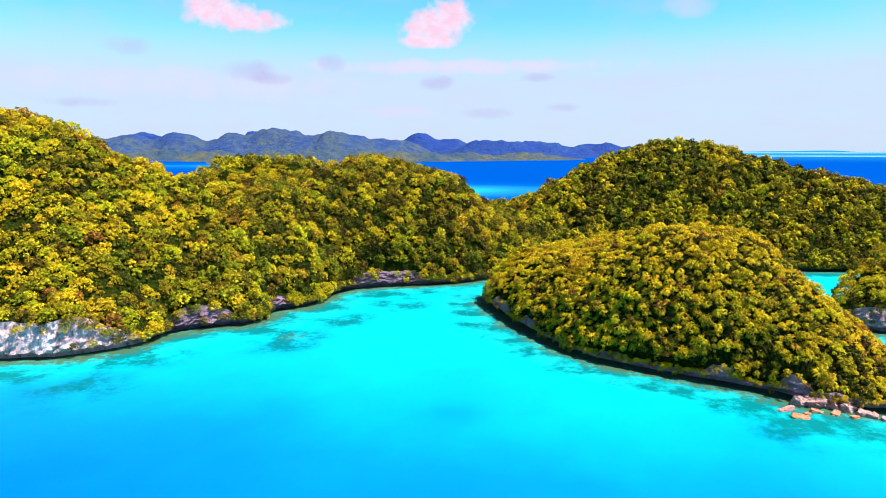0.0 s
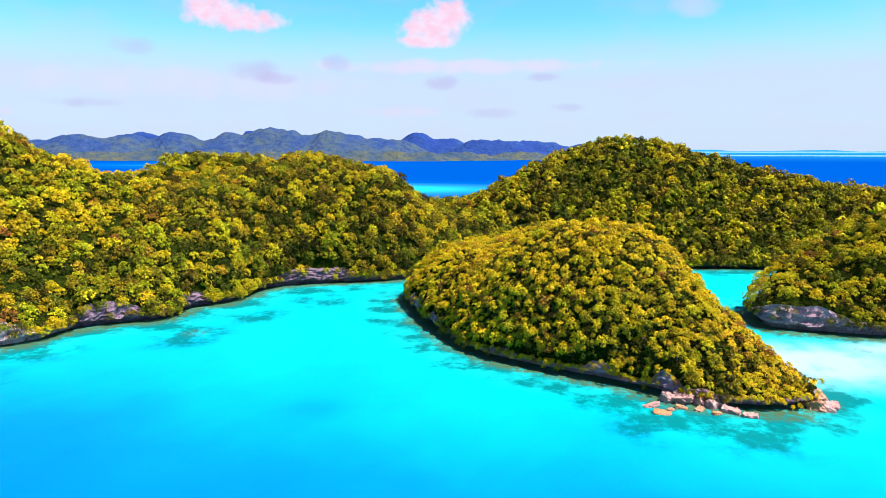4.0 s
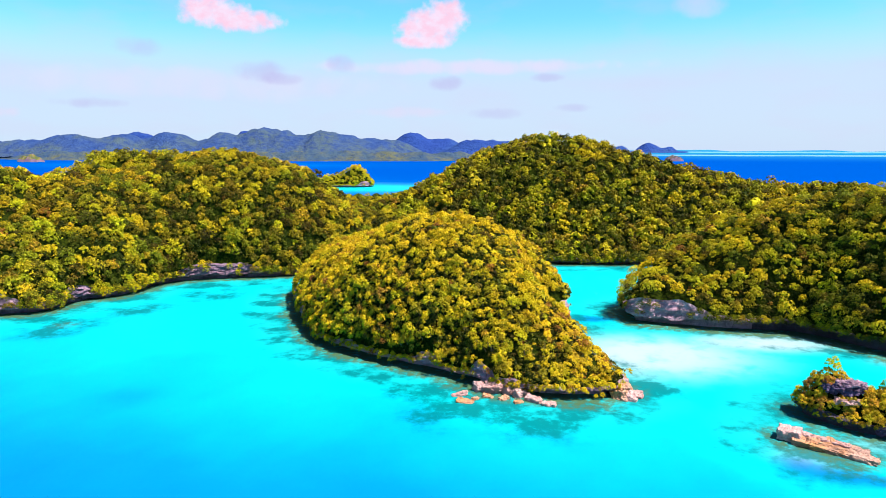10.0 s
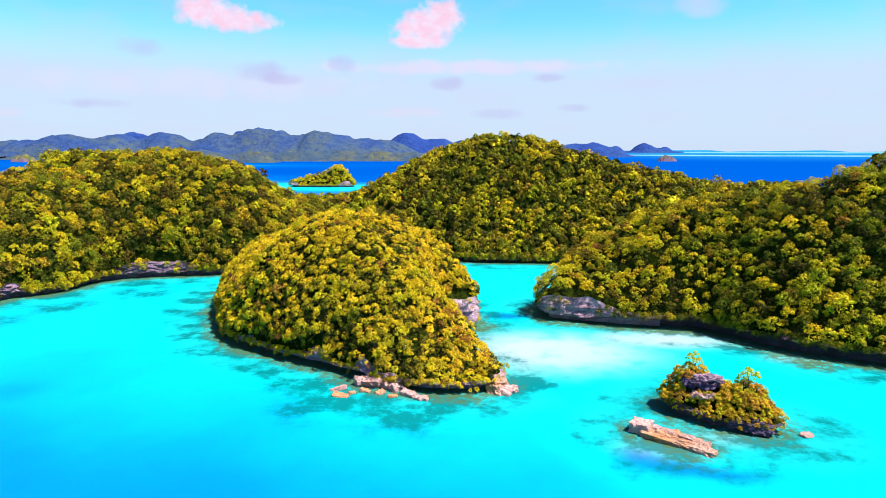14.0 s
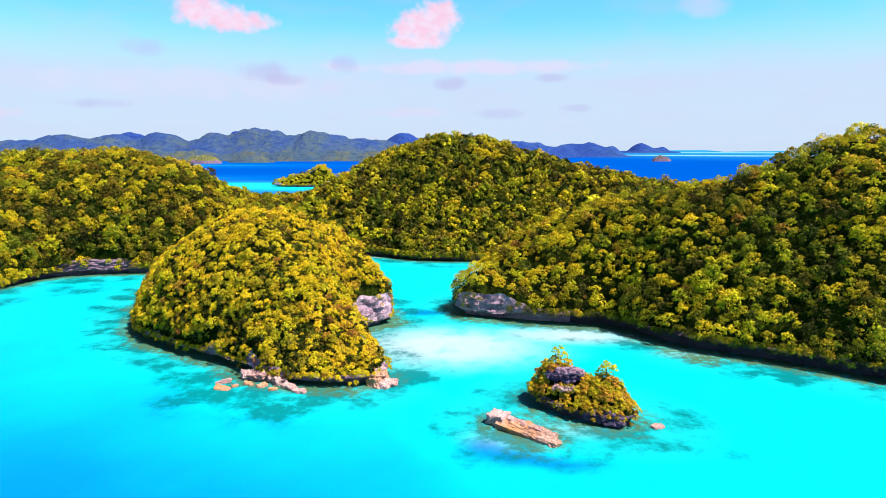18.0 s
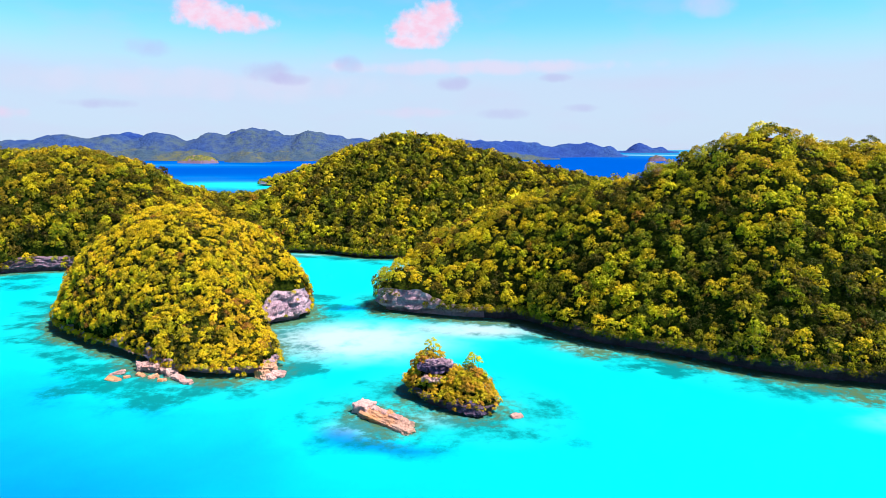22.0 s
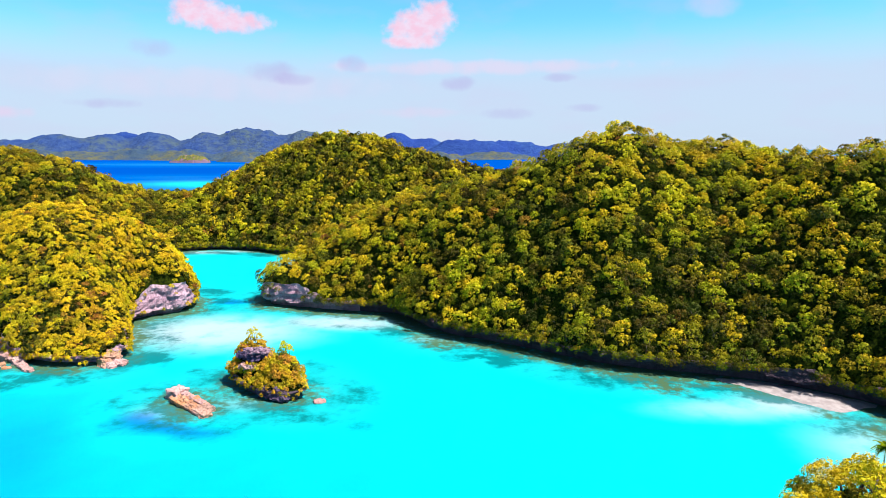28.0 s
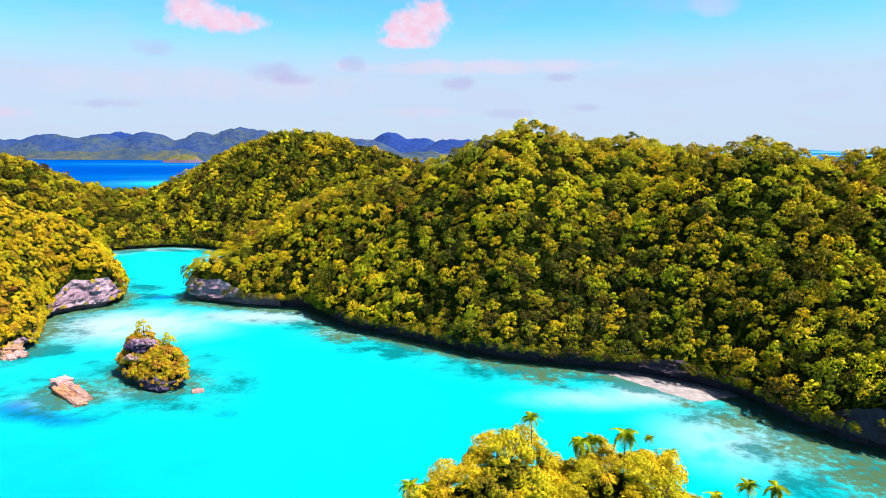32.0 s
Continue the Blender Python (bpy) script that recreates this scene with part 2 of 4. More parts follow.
class Land:
    """An island: its shoreline, hills (x, y, height, radius along x, along y) and bare cliffs (x, y, radius, height)."""

    def __init__(self, shore, hills, cliffs, rise, low=3.0, seed=1):
        self.line = closed(shore, 3.0)
        if ((self.line[:, 0] * np.roll(self.line[:, 1], -1) - np.roll(self.line[:, 0], -1) * self.line[:, 1]).sum()) < 0:
            self.line = self.line[::-1]
        self.hills, self.cliffs, self.rise, self.low, self.seed = hills, cliffs, rise, low, seed
        self.lo = self.line.min(0) - 24
        nx, ny = ((self.line.max(0) + 24 - self.lo) / 1.6).astype(int) + 2
        gx, gy = np.meshgrid(self.lo[0] + 1.6 * np.arange(nx), self.lo[1] + 1.6 * np.arange(ny))
        self.grid = inside_distance(self.line, gx, gy)

    def dist(self, x, y):
        """Metres inside the shoreline, read from the grid."""
        x, y = np.asarray(x, float), np.asarray(y, float)
        ny, nx = self.grid.shape
        u, v = np.clip((x - self.lo[0]) / 1.6, 0, nx - 1.001), np.clip((y - self.lo[1]) / 1.6, 0, ny - 1.001)
        i, j = u.astype(int), v.astype(int)
        u, v, g = u - i, v - j, self.grid
        return (g[j, i] * (1 - u) + g[j, i + 1] * u) * (1 - v) + (g[j + 1, i] * (1 - u) + g[j + 1, i + 1] * u) * v

    def bare(self, x, y):
        out = np.zeros(np.shape(x))
        for cx, cy, r, h in self.cliffs:
            q = np.hypot(x - cx, y - cy) / r
            out = np.maximum(out, np.clip(1.6 * (1 - q), 0, 1))
        return out

    def edge(self, x, y):
        out = self.low + 0.8 * fbm(x, y, 22, self.seed + 5)
        for cx, cy, r, h in self.cliffs:
            q = np.hypot(x - cx, y - cy) / r
            out = out + (h - self.low) * np.clip(1.8 * (1 - q), 0, 1)
        return out

    def height(self, x, y, d=None):
        d = self.dist(x, y) if d is None else d
        s = 0
        for hx, hy, hz, rx, ry in self.hills:
            g = hz * np.exp(-0.5 * (((x - hx) / rx) ** 2 + ((y - hy) / ry) ** 2))
            s = s + g ** 3
        top = s ** (1 / 3) + 1.6 * fbm(x, y, 38, self.seed)
        e = self.edge(x, y)
        return e + np.maximum(top - e, 0.12 * np.maximum(d, 0)) * (1 - np.exp(-np.maximum(d, 0) / self.rise))


MAIN = Land(
    [(-300, 195), (-215, 206), (-156, 219), (-137, 222), (-122, 231), (-113, 241), (-110, 253), (-95, 263), (-80, 270), (-75, 289), (-60, 305), (-54, 327),
     (-40, 339), (-10, 347), (14, 355), (40, 376), (55, 391), (72, 405), (94, 413), (119, 408), (145, 393), (178, 390), (225, 388), (270, 384), (330, 380),
     (420, 395), (500, 430), (480, 500), (380, 530), (250, 545), (120, 560), (30, 590), (-60, 560), (-200, 520), (-320, 420), (-360, 300)],
    [(-204, 305, 87.9, 64, 51), (-118, 331, 49.4, 60, 48), (-42, 379, 68.4, 62, 78), (-127, 468, 65.5, 88, 40), (46, 472, 29, 78, 83),
     (173, 471, 74.1, 73, 40), (125, 493, 48.6, 52, 55), (251, 446, 52.4, 76, 32), (357, 410, 49.2, 69, 47), (447, 437, 23.4, 65, 49), (4, 393, 43, 26, 29), (45, 384, 24, 22, 20)],
    [(-146, 220, 38, 14), (-100, 261, 14, 10), (-76, 288, 9, 8), (-30, 343, 26, 9)], 16.3, 4.0, 1)
NEAR = Land(
    [(21, 312), (23, 294), (32.5, 262), (44.5, 234), (52, 222.5), (66, 211), (78, 203), (91, 195), (101, 188), (108, 181), (119, 176), (130, 174), (141, 175), (147, 178),
     (146, 188), (137, 205), (129, 221), (131, 233), (142, 244), (138, 262), (118, 282), (90, 300), (60, 318), (35, 322)],
    [(97, 229, 42.6, 30, 34), (74, 251, 34.2, 21, 50), (121, 239, 34, 20, 33), (55, 295, 28.3, 32, 59), (137, 204, 22, 19, 12)],
    [(106, 186, 6, 8), (25, 284, 14, 8), (34, 257, 9, 6), (88, 197, 5, 6), (139, 238, 18, 13), (147, 180, 6, 5)], 6.3, 3.3, 11)
RIGHT = Land(
    [(169, 264), (170, 258), (177, 254), (195, 248), (210, 244), (229, 240), (240, 224), (252, 211), (269, 201), (284, 191), (298, 181), (314, 174), (330, 170),
     (342, 166), (356, 158), (368, 148), (376, 128), (390, 113), (425, 100), (480, 110), (520, 180), (500, 260), (440, 300), (350, 312), (280, 316), (230, 308),
     (195, 296), (174, 281)],
    [(315, 234, 69.4, 34, 37), (367, 247, 67, 47, 47), (274, 242, 51, 34, 30), (246, 266, 49.9, 40, 27), (214, 288, 46.8, 60, 11), (174, 285, 24, 24, 40),
     (387, 198, 60, 31, 27), (446, 176, 69.2, 53, 48)],
    [(180, 255, 21, 10.5), (353, 160, 10, 7), (392, 110, 20, 10)], 12.5, 5.2, 21)
FORE = Land(
    [(270, 40), (277, 22), (300, 12), (325, 14), (342, 26), (350, 44), (345, 62), (322, 74), (295, 70), (278, 58)],
    [(291, 40, 25, 5, 14), (298.6, 40, 33.8, 8.2, 15), (311.5, 40, 34.6, 8, 14), (319, 40, 24, 4.5, 13), (328, 40, 23, 6, 13)], [], 7.0, 3.0, 31)
ISLET = Land(
    [(189.5, 167), (190, 162), (193.5, 156.5), (198.5, 151.5), (204.5, 148), (210, 146.6), (214, 147.8), (215, 151), (212, 156.5), (206.5, 162), (200.5, 166.8), (194.5, 169.5)],
    [(197, 163.3, 12.6, 4.5, 4.4), (202.5, 159, 7.6, 6, 4.8), (208.6, 155, 11.6, 3.8, 4.0)], [], 2.0, 2.9, 51)
FAR_ISLE = Land(
    [(-165, 1180), (-140, 1166), (-100, 1160), (-60, 1165), (-48, 1185), (-60, 1215), (-100, 1225), (-150, 1210)],
    [(-78, 1190, 36, 20, 22), (-115, 1190, 20, 28, 20)], [(-60, 1168, 14, 11), (-155, 1175, 12, 8)], 6.0, 4.0, 61)
LANDS = [MAIN, NEAR, RIGHT, FORE, ISLET]


# ---- water: one sheet to the horizon ----
def spread(lo, hi, step, far_lo, far_hi):
    mid = np.arange(lo, hi + step, step)
    out, s = [], step
    x = mid[-1]
    while x < far_hi:
        s *= 1.09
        x += s
        out.append(x)
    pre, s, x = [], step, mid[0]
    while x > far_lo:
        s *= 1.09
        x -= s
        pre.append(x)
    return np.concatenate([pre[::-1], mid, out])


def build_water():
    xs, ys = spread(-200, 430, 2.8, -4960, 4960), spread(60, 420, 2.8, -1500, 4960)
    X, Y = np.meshgrid(xs, ys)
    d = np.full(X.shape, 1e9)
    near = (X > -420) & (X < 620) & (Y > -120) & (Y < 700)
    for land in LANDS:
        dd = np.full(X.shape, 1e9)
        dd[near] = -inside_distance(land.line, X[near], Y[near])
        d = np.minimum(d, dd)
    for cx, cy, r in ((182, 148, 4), (188, 141.5, 4)):
        d = np.minimum(d, np.hypot(X - cx, Y - cy) - r)
    d = np.where(near, d, 400)
    r = np.hypot(X - 150, Y)
    # the far sea is lifted to where the eye meets the true horizon
    Z = 54.0 * np.clip((r - 2300) / 2600, 0, 1.2) ** 1.6
    n1, n2 = fbm(X, Y, 60, 41), fbm(X, Y, 24, 42)
    # 0: shore, about 0.35: lagoon over sand, 1: deep
    deep = 0.10 + 0.26 * np.clip(d / 26, 0, 1)
    deep += 0.37 * np.exp(-(((X + 120) / 150) ** 2 + ((Y - 105) / 92) ** 2)) + 0.02 * n1
    deep += 0.24 * np.exp(-(((X - 85) / 100) ** 2 + ((Y - 84) / 58) ** 2))
    # small blue hollows in the lagoon floor
    for cx, cy, w, h, a in ((155, 262, 15, 6, 0.40), (176, 137, 6, 5, 0.36), (184, 131, 9, 4.5, 0.36), (194, 127, 9, 3.5, 0.28), (3, 176, 8, 6, 0.05), (154, 180, 15, 7, 0.12), (150, 205, 8, 7, 0.14)):
        deep += a * np.exp(-(((X - cx) / w) ** 2 + ((Y - cy) / h) ** 2))
    off = np.clip((Y - 560) / 260, 0, 1) + np.clip((np.abs(X - 80) - 620) / 200, 0, 1)
    deep = deep + (1 - deep) * np.clip(off, 0, 1)
    for cx, cy, w, h, a in ((-40, 1140, 260, 150, 0.66), (-270, 1240, 170, 110, 0.5), (-420, 1500, 260, 160, 0.2), (-900, 2500, 500, 200, 0.3)):
        deep -= a * np.exp(-(((X - cx) / w) ** 2 + ((Y - cy) / h) ** 2))
    sand = np.zeros(X.shape)
    for cx, cy, rx, ry, a in ((182, 141, 13, 8, 0.55), (198, 146, 14, 7, 0.5), (163, 215, 40, 25, 1.0), (180, 203, 28, 15, 0.55), (212, 230, 34, 12, 1.0), (345, 150, 16, 10, 0.9), (330, 146, 24, 9, 0.6), (358, 122, 20, 20, 0.7), (250, 208, 14, 7, 0.6), (60, 385, 20, 8, 0.9), (82, 400, 26, 7, 1.0), (112, 406, 18, 6, 0.9)):
        sand = np.maximum(sand, a * np.exp(-(((X - cx) / rx) ** 2 + ((Y - cy) / ry) ** 2)))
    reef = np.clip(1.15 - d / (8.5 + 3.5 * n2), 0, 1) * np.where(np.hypot(X - 198, Y - 152) < 45, 0.6, 1)
    for cx, cy, rr, a in ((251, 202, 8, 0.9), (244, 209, 7, 0.7), (318, 163, 9, 0.8), (362, 132, 8, 0.7), (380, 104, 12, 1.0), (372, 116, 9, 1.0), (388, 94, 13, 1.0), (364, 131, 8, 0.9), (354, 143, 6, 0.6), (-60, 250, 7, 0.5)):
        reef = np.maximum(reef, a * np.exp(-((X - cx) ** 2 + (Y - cy) ** 2) / rr ** 2))
    reef = reef * (1 - 0.6 * np.exp(-((X - 154) ** 2 + (Y - 187) ** 2) / 14 ** 2))
    coral = np.clip(1.25 - np.abs(d - 8 - 4 * n1) / 13, 0, 1) * np.clip(0.60 + 0.8 * n2, 0, 1) * np.where(np.hypot(X - 198, Y - 152) < 45, 0.55, 1)
    coral = np.maximum(coral, 0.75 * np.exp(-np.maximum(d - 3, 0) / 8))
    for cx, cy, rr, a in ((118, 163, 14, 1.0), (98, 166, 10, 0.8), (137, 166, 10, 0.7), (-62, 246, 14, 0.9), (-105, 226, 12, 0.7), (-42, 276, 13, 0.75), (-20, 306, 15, 0.7), (22, 268, 9, 0.6), (152, 198, 11, 0.35), (228, 148, 9, 0.5), (-115, 195, 16, 0.6), (90, 160, 9, 0.5), (170, 215, 10, 0.45), (-145, 170, 8, 0.7), (362, 116, 8, 0.9), (366, 102, 8, 0.9), (374, 92, 7, 0.8), (352, 136, 6, 0.7), (232, 134, 5, 0.5), (300, 168, 9, 0.6), (275, 186, 9, 0.6)):
        coral = np.maximum(coral, a * np.exp(-((X - cx) ** 2 + (Y - cy) ** 2) / rr ** 2))
    # bare sand in the narrows
    coral = coral * (1 - 0.7 * np.exp(-((X - 172) ** 2 + (Y - 226) ** 2) / 30 ** 2))
    v = np.stack([X, Y, Z], -1).reshape(-1, 3)
    ny, nx = X.shape
    i = np.arange(ny * nx).reshape(ny, nx)
    f = np.stack([i[:-1, :-1], i[:-1, 1:], i[1:, 1:], i[1:, :-1]], -1).reshape(-1, 4)
    keep = (r.reshape(-1)[f] < 4960).all(1)
    k = Nodes("lagoon_water")
    p = k.pos()
    warp = k.noise(p, 0.075, 6, 0.62)
    warp2 = k.noise(p, 0.42, 5, 0.65)
    dp = k.math("ADD", k.attr("deep"), k.math("MULTIPLY", k.math("SUBTRACT", warp, 0.5), 0.05))
    col = k.ramp(dp, ((0.0, (0.05, 0.24, 0.23)), (0.13, (0.006, 0.30, 0.33)), (0.34, (0.0, 0.36, 0.42)), (0.45, (0.0, 0.27, 0.42)), (0.57, (0.0, 0.155, 0.37)), (0.76, (0.0, 0.088, 0.33)), (1.0, (0.0, 0.046, 0.27))))
    # pale reef lines along the far barrier
    sp = k.nt.nodes.new("ShaderNodeSeparateXYZ")
    k.nt.links.new(p, sp.inputs[0])
    wob = k.math("MULTIPLY", k.math("SUBTRACT", k.noise(k.scaled(p, (0.0016, 0.006, 1)), 1.0, 4), 0.5), 260.0)
    u = k.math("ADD", k.math("ADD", sp.outputs[1], k.math("MULTIPLY", sp.outputs[0], 0.42)), wob)
    band = None
    for u0, w, amp in ((4350, 120, 0.75), (4900, 160, 0.65), (5400, 160, 0.4)):
        q = k.math("DIVIDE", k.math("SUBTRACT", u, float(u0)), float(w))
        one = k.range(k.math("MULTIPLY", q, q), 1.0, 0.0, 0.0, amp)
        band = one if band is None else k.math("MAXIMUM", band, one)
    east = k.range(sp.outputs[0], 700.0, 1400.0)
    col = k.mix(k.math("MULTIPLY", k.range(u, 3300.0, 5000.0, 0.0, 0.75), east), col, (0.012, 0.17, 0.30))
    col = k.mix(k.math("MULTIPLY", band, east), col, (0.14, 0.29, 0.33))
    s = k.math("MULTIPLY", k.attr("sand"), k.range(warp, 0.12, 0.58, 0.35, 1.0))
    col = k.mix(k.range(s, 0.1, 0.95, 0.0, 0.78), col, (0.31, 0.345, 0.39))
    c = k.math("MULTIPLY", k.attr("coral"), k.range(warp, 0.30, 0.68, 0.0, 1.5))
    c = k.math("ADD", c, k.math("MULTIPLY", c, k.range(warp2, 0.3, 0.7, -0.4, 0.4)))
    col = k.mix(k.range(c, 0.02, 0.80, 0.0, 0.85), col, (0.0, 0.092, 0.105))
    rf = k.math("MULTIPLY", k.attr("reef"), k.range(warp2, 0.28, 0.66, 0.2, 1.4))
    col = k.mix(k.range(rf, 0.15, 0.85, 0.0, 0.85), col, (0.052, 0.086, 0.033))
    k.bump(k.noise(k.scaled(p, (1, 1, 1)), 0.8, 3), 0.08, 0.2)
    mat = k.done(col, 0.5, 0.0)
    k.put(k.bsdf, "Specular IOR Level", k.range(dp, 0.55, 0.85, 0.03, 0.0))
    me = from_arrays("water", v, f[keep], mat, True)
    for name, a in (("deep", deep), ("sand", sand), ("reef", reef), ("coral", coral)):
        at = me.attributes.new(name, "FLOAT", "POINT")
        at.data.foreach_set("value", np.ascontiguousarray(a, dtype=np.float32).ravel())
    return tagged(new("water", me), "clear turquoise lagoon water deepening to blue open sea", "water", kind="structure")


build_water()


# ---- islands: hillside and undercut limestone edge ----
def build_land(land, name, label, step=3.0, notch=1.0, fine=1.3, face=None, tall=1.0, split=None):
    top = tagged(new(name), label, "island", kind="structure")
    lo, hi = land.line.min(0) - 3, land.line.max(0) + 3
    X, Y = np.meshgrid(np.arange(lo[0], hi[0], step), np.arange(lo[1], hi[1], step))
    d = land.dist(X, Y)
    Z = np.where(d > 4.0 * notch + 1.5 * step, land.height(X, Y, d) - 0.25, -3)
    ny, nx = X.shape
    i = np.arange(ny * nx).reshape(ny, nx)
    f = np.stack([i[:-1, :-1], i[:-1, 1:], i[1:, 1:], i[1:, :-1]], -1).reshape(-1, 4)
    f = f[(d.reshape(-1)[f] > -1).any(1)]
    part("hillside", from_arrays("hillside", np.stack([X, Y, Z], -1).reshape(-1, 3), f, SHADED_GROUND, True), top, "undergrowth on the slope, darkened with painted shade")
    # the cliff: a notch at the waterline, an overhang and the face above it
    line = land.line
    seg = np.linalg.norm(np.roll(line, -1, 0) - line, axis=1)
    cum = np.r_[0, np.cumsum(seg)]
    s = np.arange(0, cum[-1], fine)
    cl = np.vstack([line, line[:1]])
    px, py = np.interp(s, cum, cl[:, 0]), np.interp(s, cum, cl[:, 1])
    tx, ty = np.roll(px, -2) - np.roll(px, 2), np.roll(py, -2) - np.roll(py, 2)
    ln = np.hypot(tx, ty) + 1e-9
    ix, iy = -ty / ln, tx / ln
    e = land.edge(px, py)
    inner = land.height(px + 6 * notch * ix, py + 6 * notch * iy, np.full(len(px), 6.0 * notch))
    rows = []
    lift = 1 + (tall - 1) * (1 - land.bare(px, py))
    prof = [(4.6, -1.5), (4.4, 0.4), (3.9, 1.5), (1.8, 2.3), (0.3, 2.7)]
    for k, (o, z) in enumerate(prof):
        rows.append((o * notch, z * (lift if z > 0.5 else np.ones(len(px)))))
    for q in (0.12, 0.25, 0.38, 0.5, 0.62, 0.75, 0.88, 1.0):
        rows.append((0.15 + 1.1 * q * q * notch, 2.7 * lift + np.maximum(e - 2.7 * lift, 0.3) * q))
    deep_in = 4.0 * notch + 2.6 * step
    further = land.height(px + deep_in * ix, py + deep_in * iy, np.full(len(px), deep_in))
    rows += [(3.0 * notch, e + 0.35 * (inner - e)), (6.0 * notch, inner - 0.1), (deep_in, further - 0.6)]
    V = []
    for k, (o, z) in enumerate(rows):
        w = 0.7 * fbm(s, z * 3.0 + 31 * k * 0.15, 9, land.seed + 3) + 0.5 * fbm(s, z * 5.0, 3.1, land.seed + 4)
        o = o + (w if k > 2 else 0.5 * w) * notch
        if 4 < k < 12:
            # ledges and hollows in the face
            o = o + (0.55 * fbm(z * 2.2 + 0.02 * s, s * 0.05, 3.0, land.seed + 6) + 0.45 * fbm(s, z, 5.0, land.seed + 7)) * notch
        V.append(np.stack([px + o * ix, py + o * iy, z + (0.25 * w if 2 < k < 13 else 0)], -1))
    V = np.array(V)
    m, n = V.shape[:2]
    i = np.arange(m * n).reshape(m, n)
    j = np.roll(i, -1, 1)
    f = np.stack([i[:-1], j[:-1], j[1:], i[1:]], -1).reshape(-1, 4)
    cut = 12 * n
    edge_faces, other = f[:cut], None
    if split:
        # beyond this line a darker copy of the rock paints the cliff's shade
        east = V.reshape(-1, 3)[edge_faces[:, 0], 0] > split[0]
        edge_faces, other = edge_faces[~east], edge_faces[east]
    part("cliff", from_arrays("cliff", V.reshape(-1, 3), edge_faces, face or LIMESTONE, False), top, "weathered limestone edge, undercut at the waterline")
    if other is not None:
        part("cliff", from_arrays("cliff", V.reshape(-1, 3), other, split[1], False), top, "stained limestone edge darkened with painted shade, undercut at the waterline")
    part("brow", from_arrays("brow", V.reshape(-1, 3), f[cut:], SHADED_GROUND, True), top, "overgrown brow above the cliff, darkened with painted shade")
    return top


build_land(MAIN, "island_main", "long forested limestone island with several rounded hills", face=PALE_CLIFF, tall=1.2, split=(-114, SHADE_ROCK))
build_land(NEAR, "island_near", "dome-shaped forested limestone island with an undercut shore")
build_land(RIGHT, "island_right", "steep forested limestone island with a bare cliff end", tall=1.6, split=(214, DEEP_SHADE_ROCK))
build_land(FORE, "island_fore", "small steep islet topped with golden foliage", 2.0)
build_land(ISLET, "island_tiny", "tiny undercut rock islet overgrown with golden shrubs", 1.0, 0.45, 0.7, face=DEEP_SHADE_ROCK)
build_land(FAR_ISLE, "island_far", "small wooded islet with pale cliffs in the blue sea", 4.0, 1.5, 4.0)


# ---- plants ----
def crown_mesh(r, leaves, size, lobes, flat, seed, shade=0.8):
    """A broadleaf crown: leaf sprays on the upper side of many small lobes, with gaps between them. Vertices and triangles round its foot."""
    g = np.random.default_rng(seed)
    cs = []
    for k in range(lobes):
        a, q = 2.4 * k + g.uniform(-0.4, 0.4), np.sqrt((k + 0.3) / lobes)
        rr = r * 0.82 * q
        cs.append((rr * np.cos(a), rr * np.sin(a), r * flat * (1.05 - 0.95 * q * q + g.uniform(-0.2, 0.2)), r * g.uniform(0.24, 0.40)))
    cs = np.array(cs)
    pick = g.integers(0, lobes, leaves)
    u = g.normal(size=(leaves, 3))
    u[:, 2] = np.abs(u[:, 2]) - shade * g.random(leaves)
    u /= np.linalg.norm(u, axis=1)[:, None]
    c = cs[pick]
    p = c[:, :3] + u * (c[:, 3] * g.uniform(0.75, 1.08, leaves))[:, None] * [1, 1, 0.75]
    nrm = u * 1.0 + g.normal(size=(leaves, 3)) * 0.22 + [0, 0, 0.25]
    nrm /= np.linalg.norm(nrm, axis=1)[:, None]
    t = np.cross(nrm, g.normal(size=(leaves, 3)))
    t /= np.linalg.norm(t, axis=1)[:, None]
    b = np.cross(nrm, t)
    s = (size * g.uniform(0.6, 1.3, leaves))[:, None]
    a1 = g.uniform(0.55, 0.95, leaves)[:, None]
    v = np.stack([p - t * s * 1.1, p + t * s - b * s * a1 + nrm * s * 0.15, p + t * s * 0.6 + b * s * a1 - nrm * s * 0.15], 1)
    return v.reshape(-1, 3), np.arange(leaves * 3).reshape(-1, 3)


def rosette_mesh(r, fronds, seed, width=0.16):
    """A spiky rosette of arching strap leaves, two triangles a leaf."""
    g = np.random.default_rng(seed)
    V, F = [], []
    for k in range(fronds):
        a, up = 2 * np.pi * k / fronds * 2.4 + g.uniform(-0.2, 0.2), g.uniform(0.15, 1.2)
        d = np.array([np.cos(a), np.sin(a), 0])
        side = np.array([-np.sin(a), np.cos(a), 0]) * r * width * g.uniform(0.7, 1.2)
        L = r * g.uniform(0.75, 1.15)
        p0 = d * 0.1 * L
        p1 = d * L * 0.55 * np.cos(up) + [0, 0, L * 0.6 * np.sin(up) + 0.1 * L]
        p2 = d * L * (0.5 + 0.5 * np.cos(up)) + [0, 0, L * (0.75 * np.sin(up) - 0.25)]
        n = len(V)
        V += [p0, p1 + side, p1 - side, p2]
        F += [(n, n + 1, n + 2), (n + 2, n + 1, n + 3)]
    return np.array(V), np.array(F)


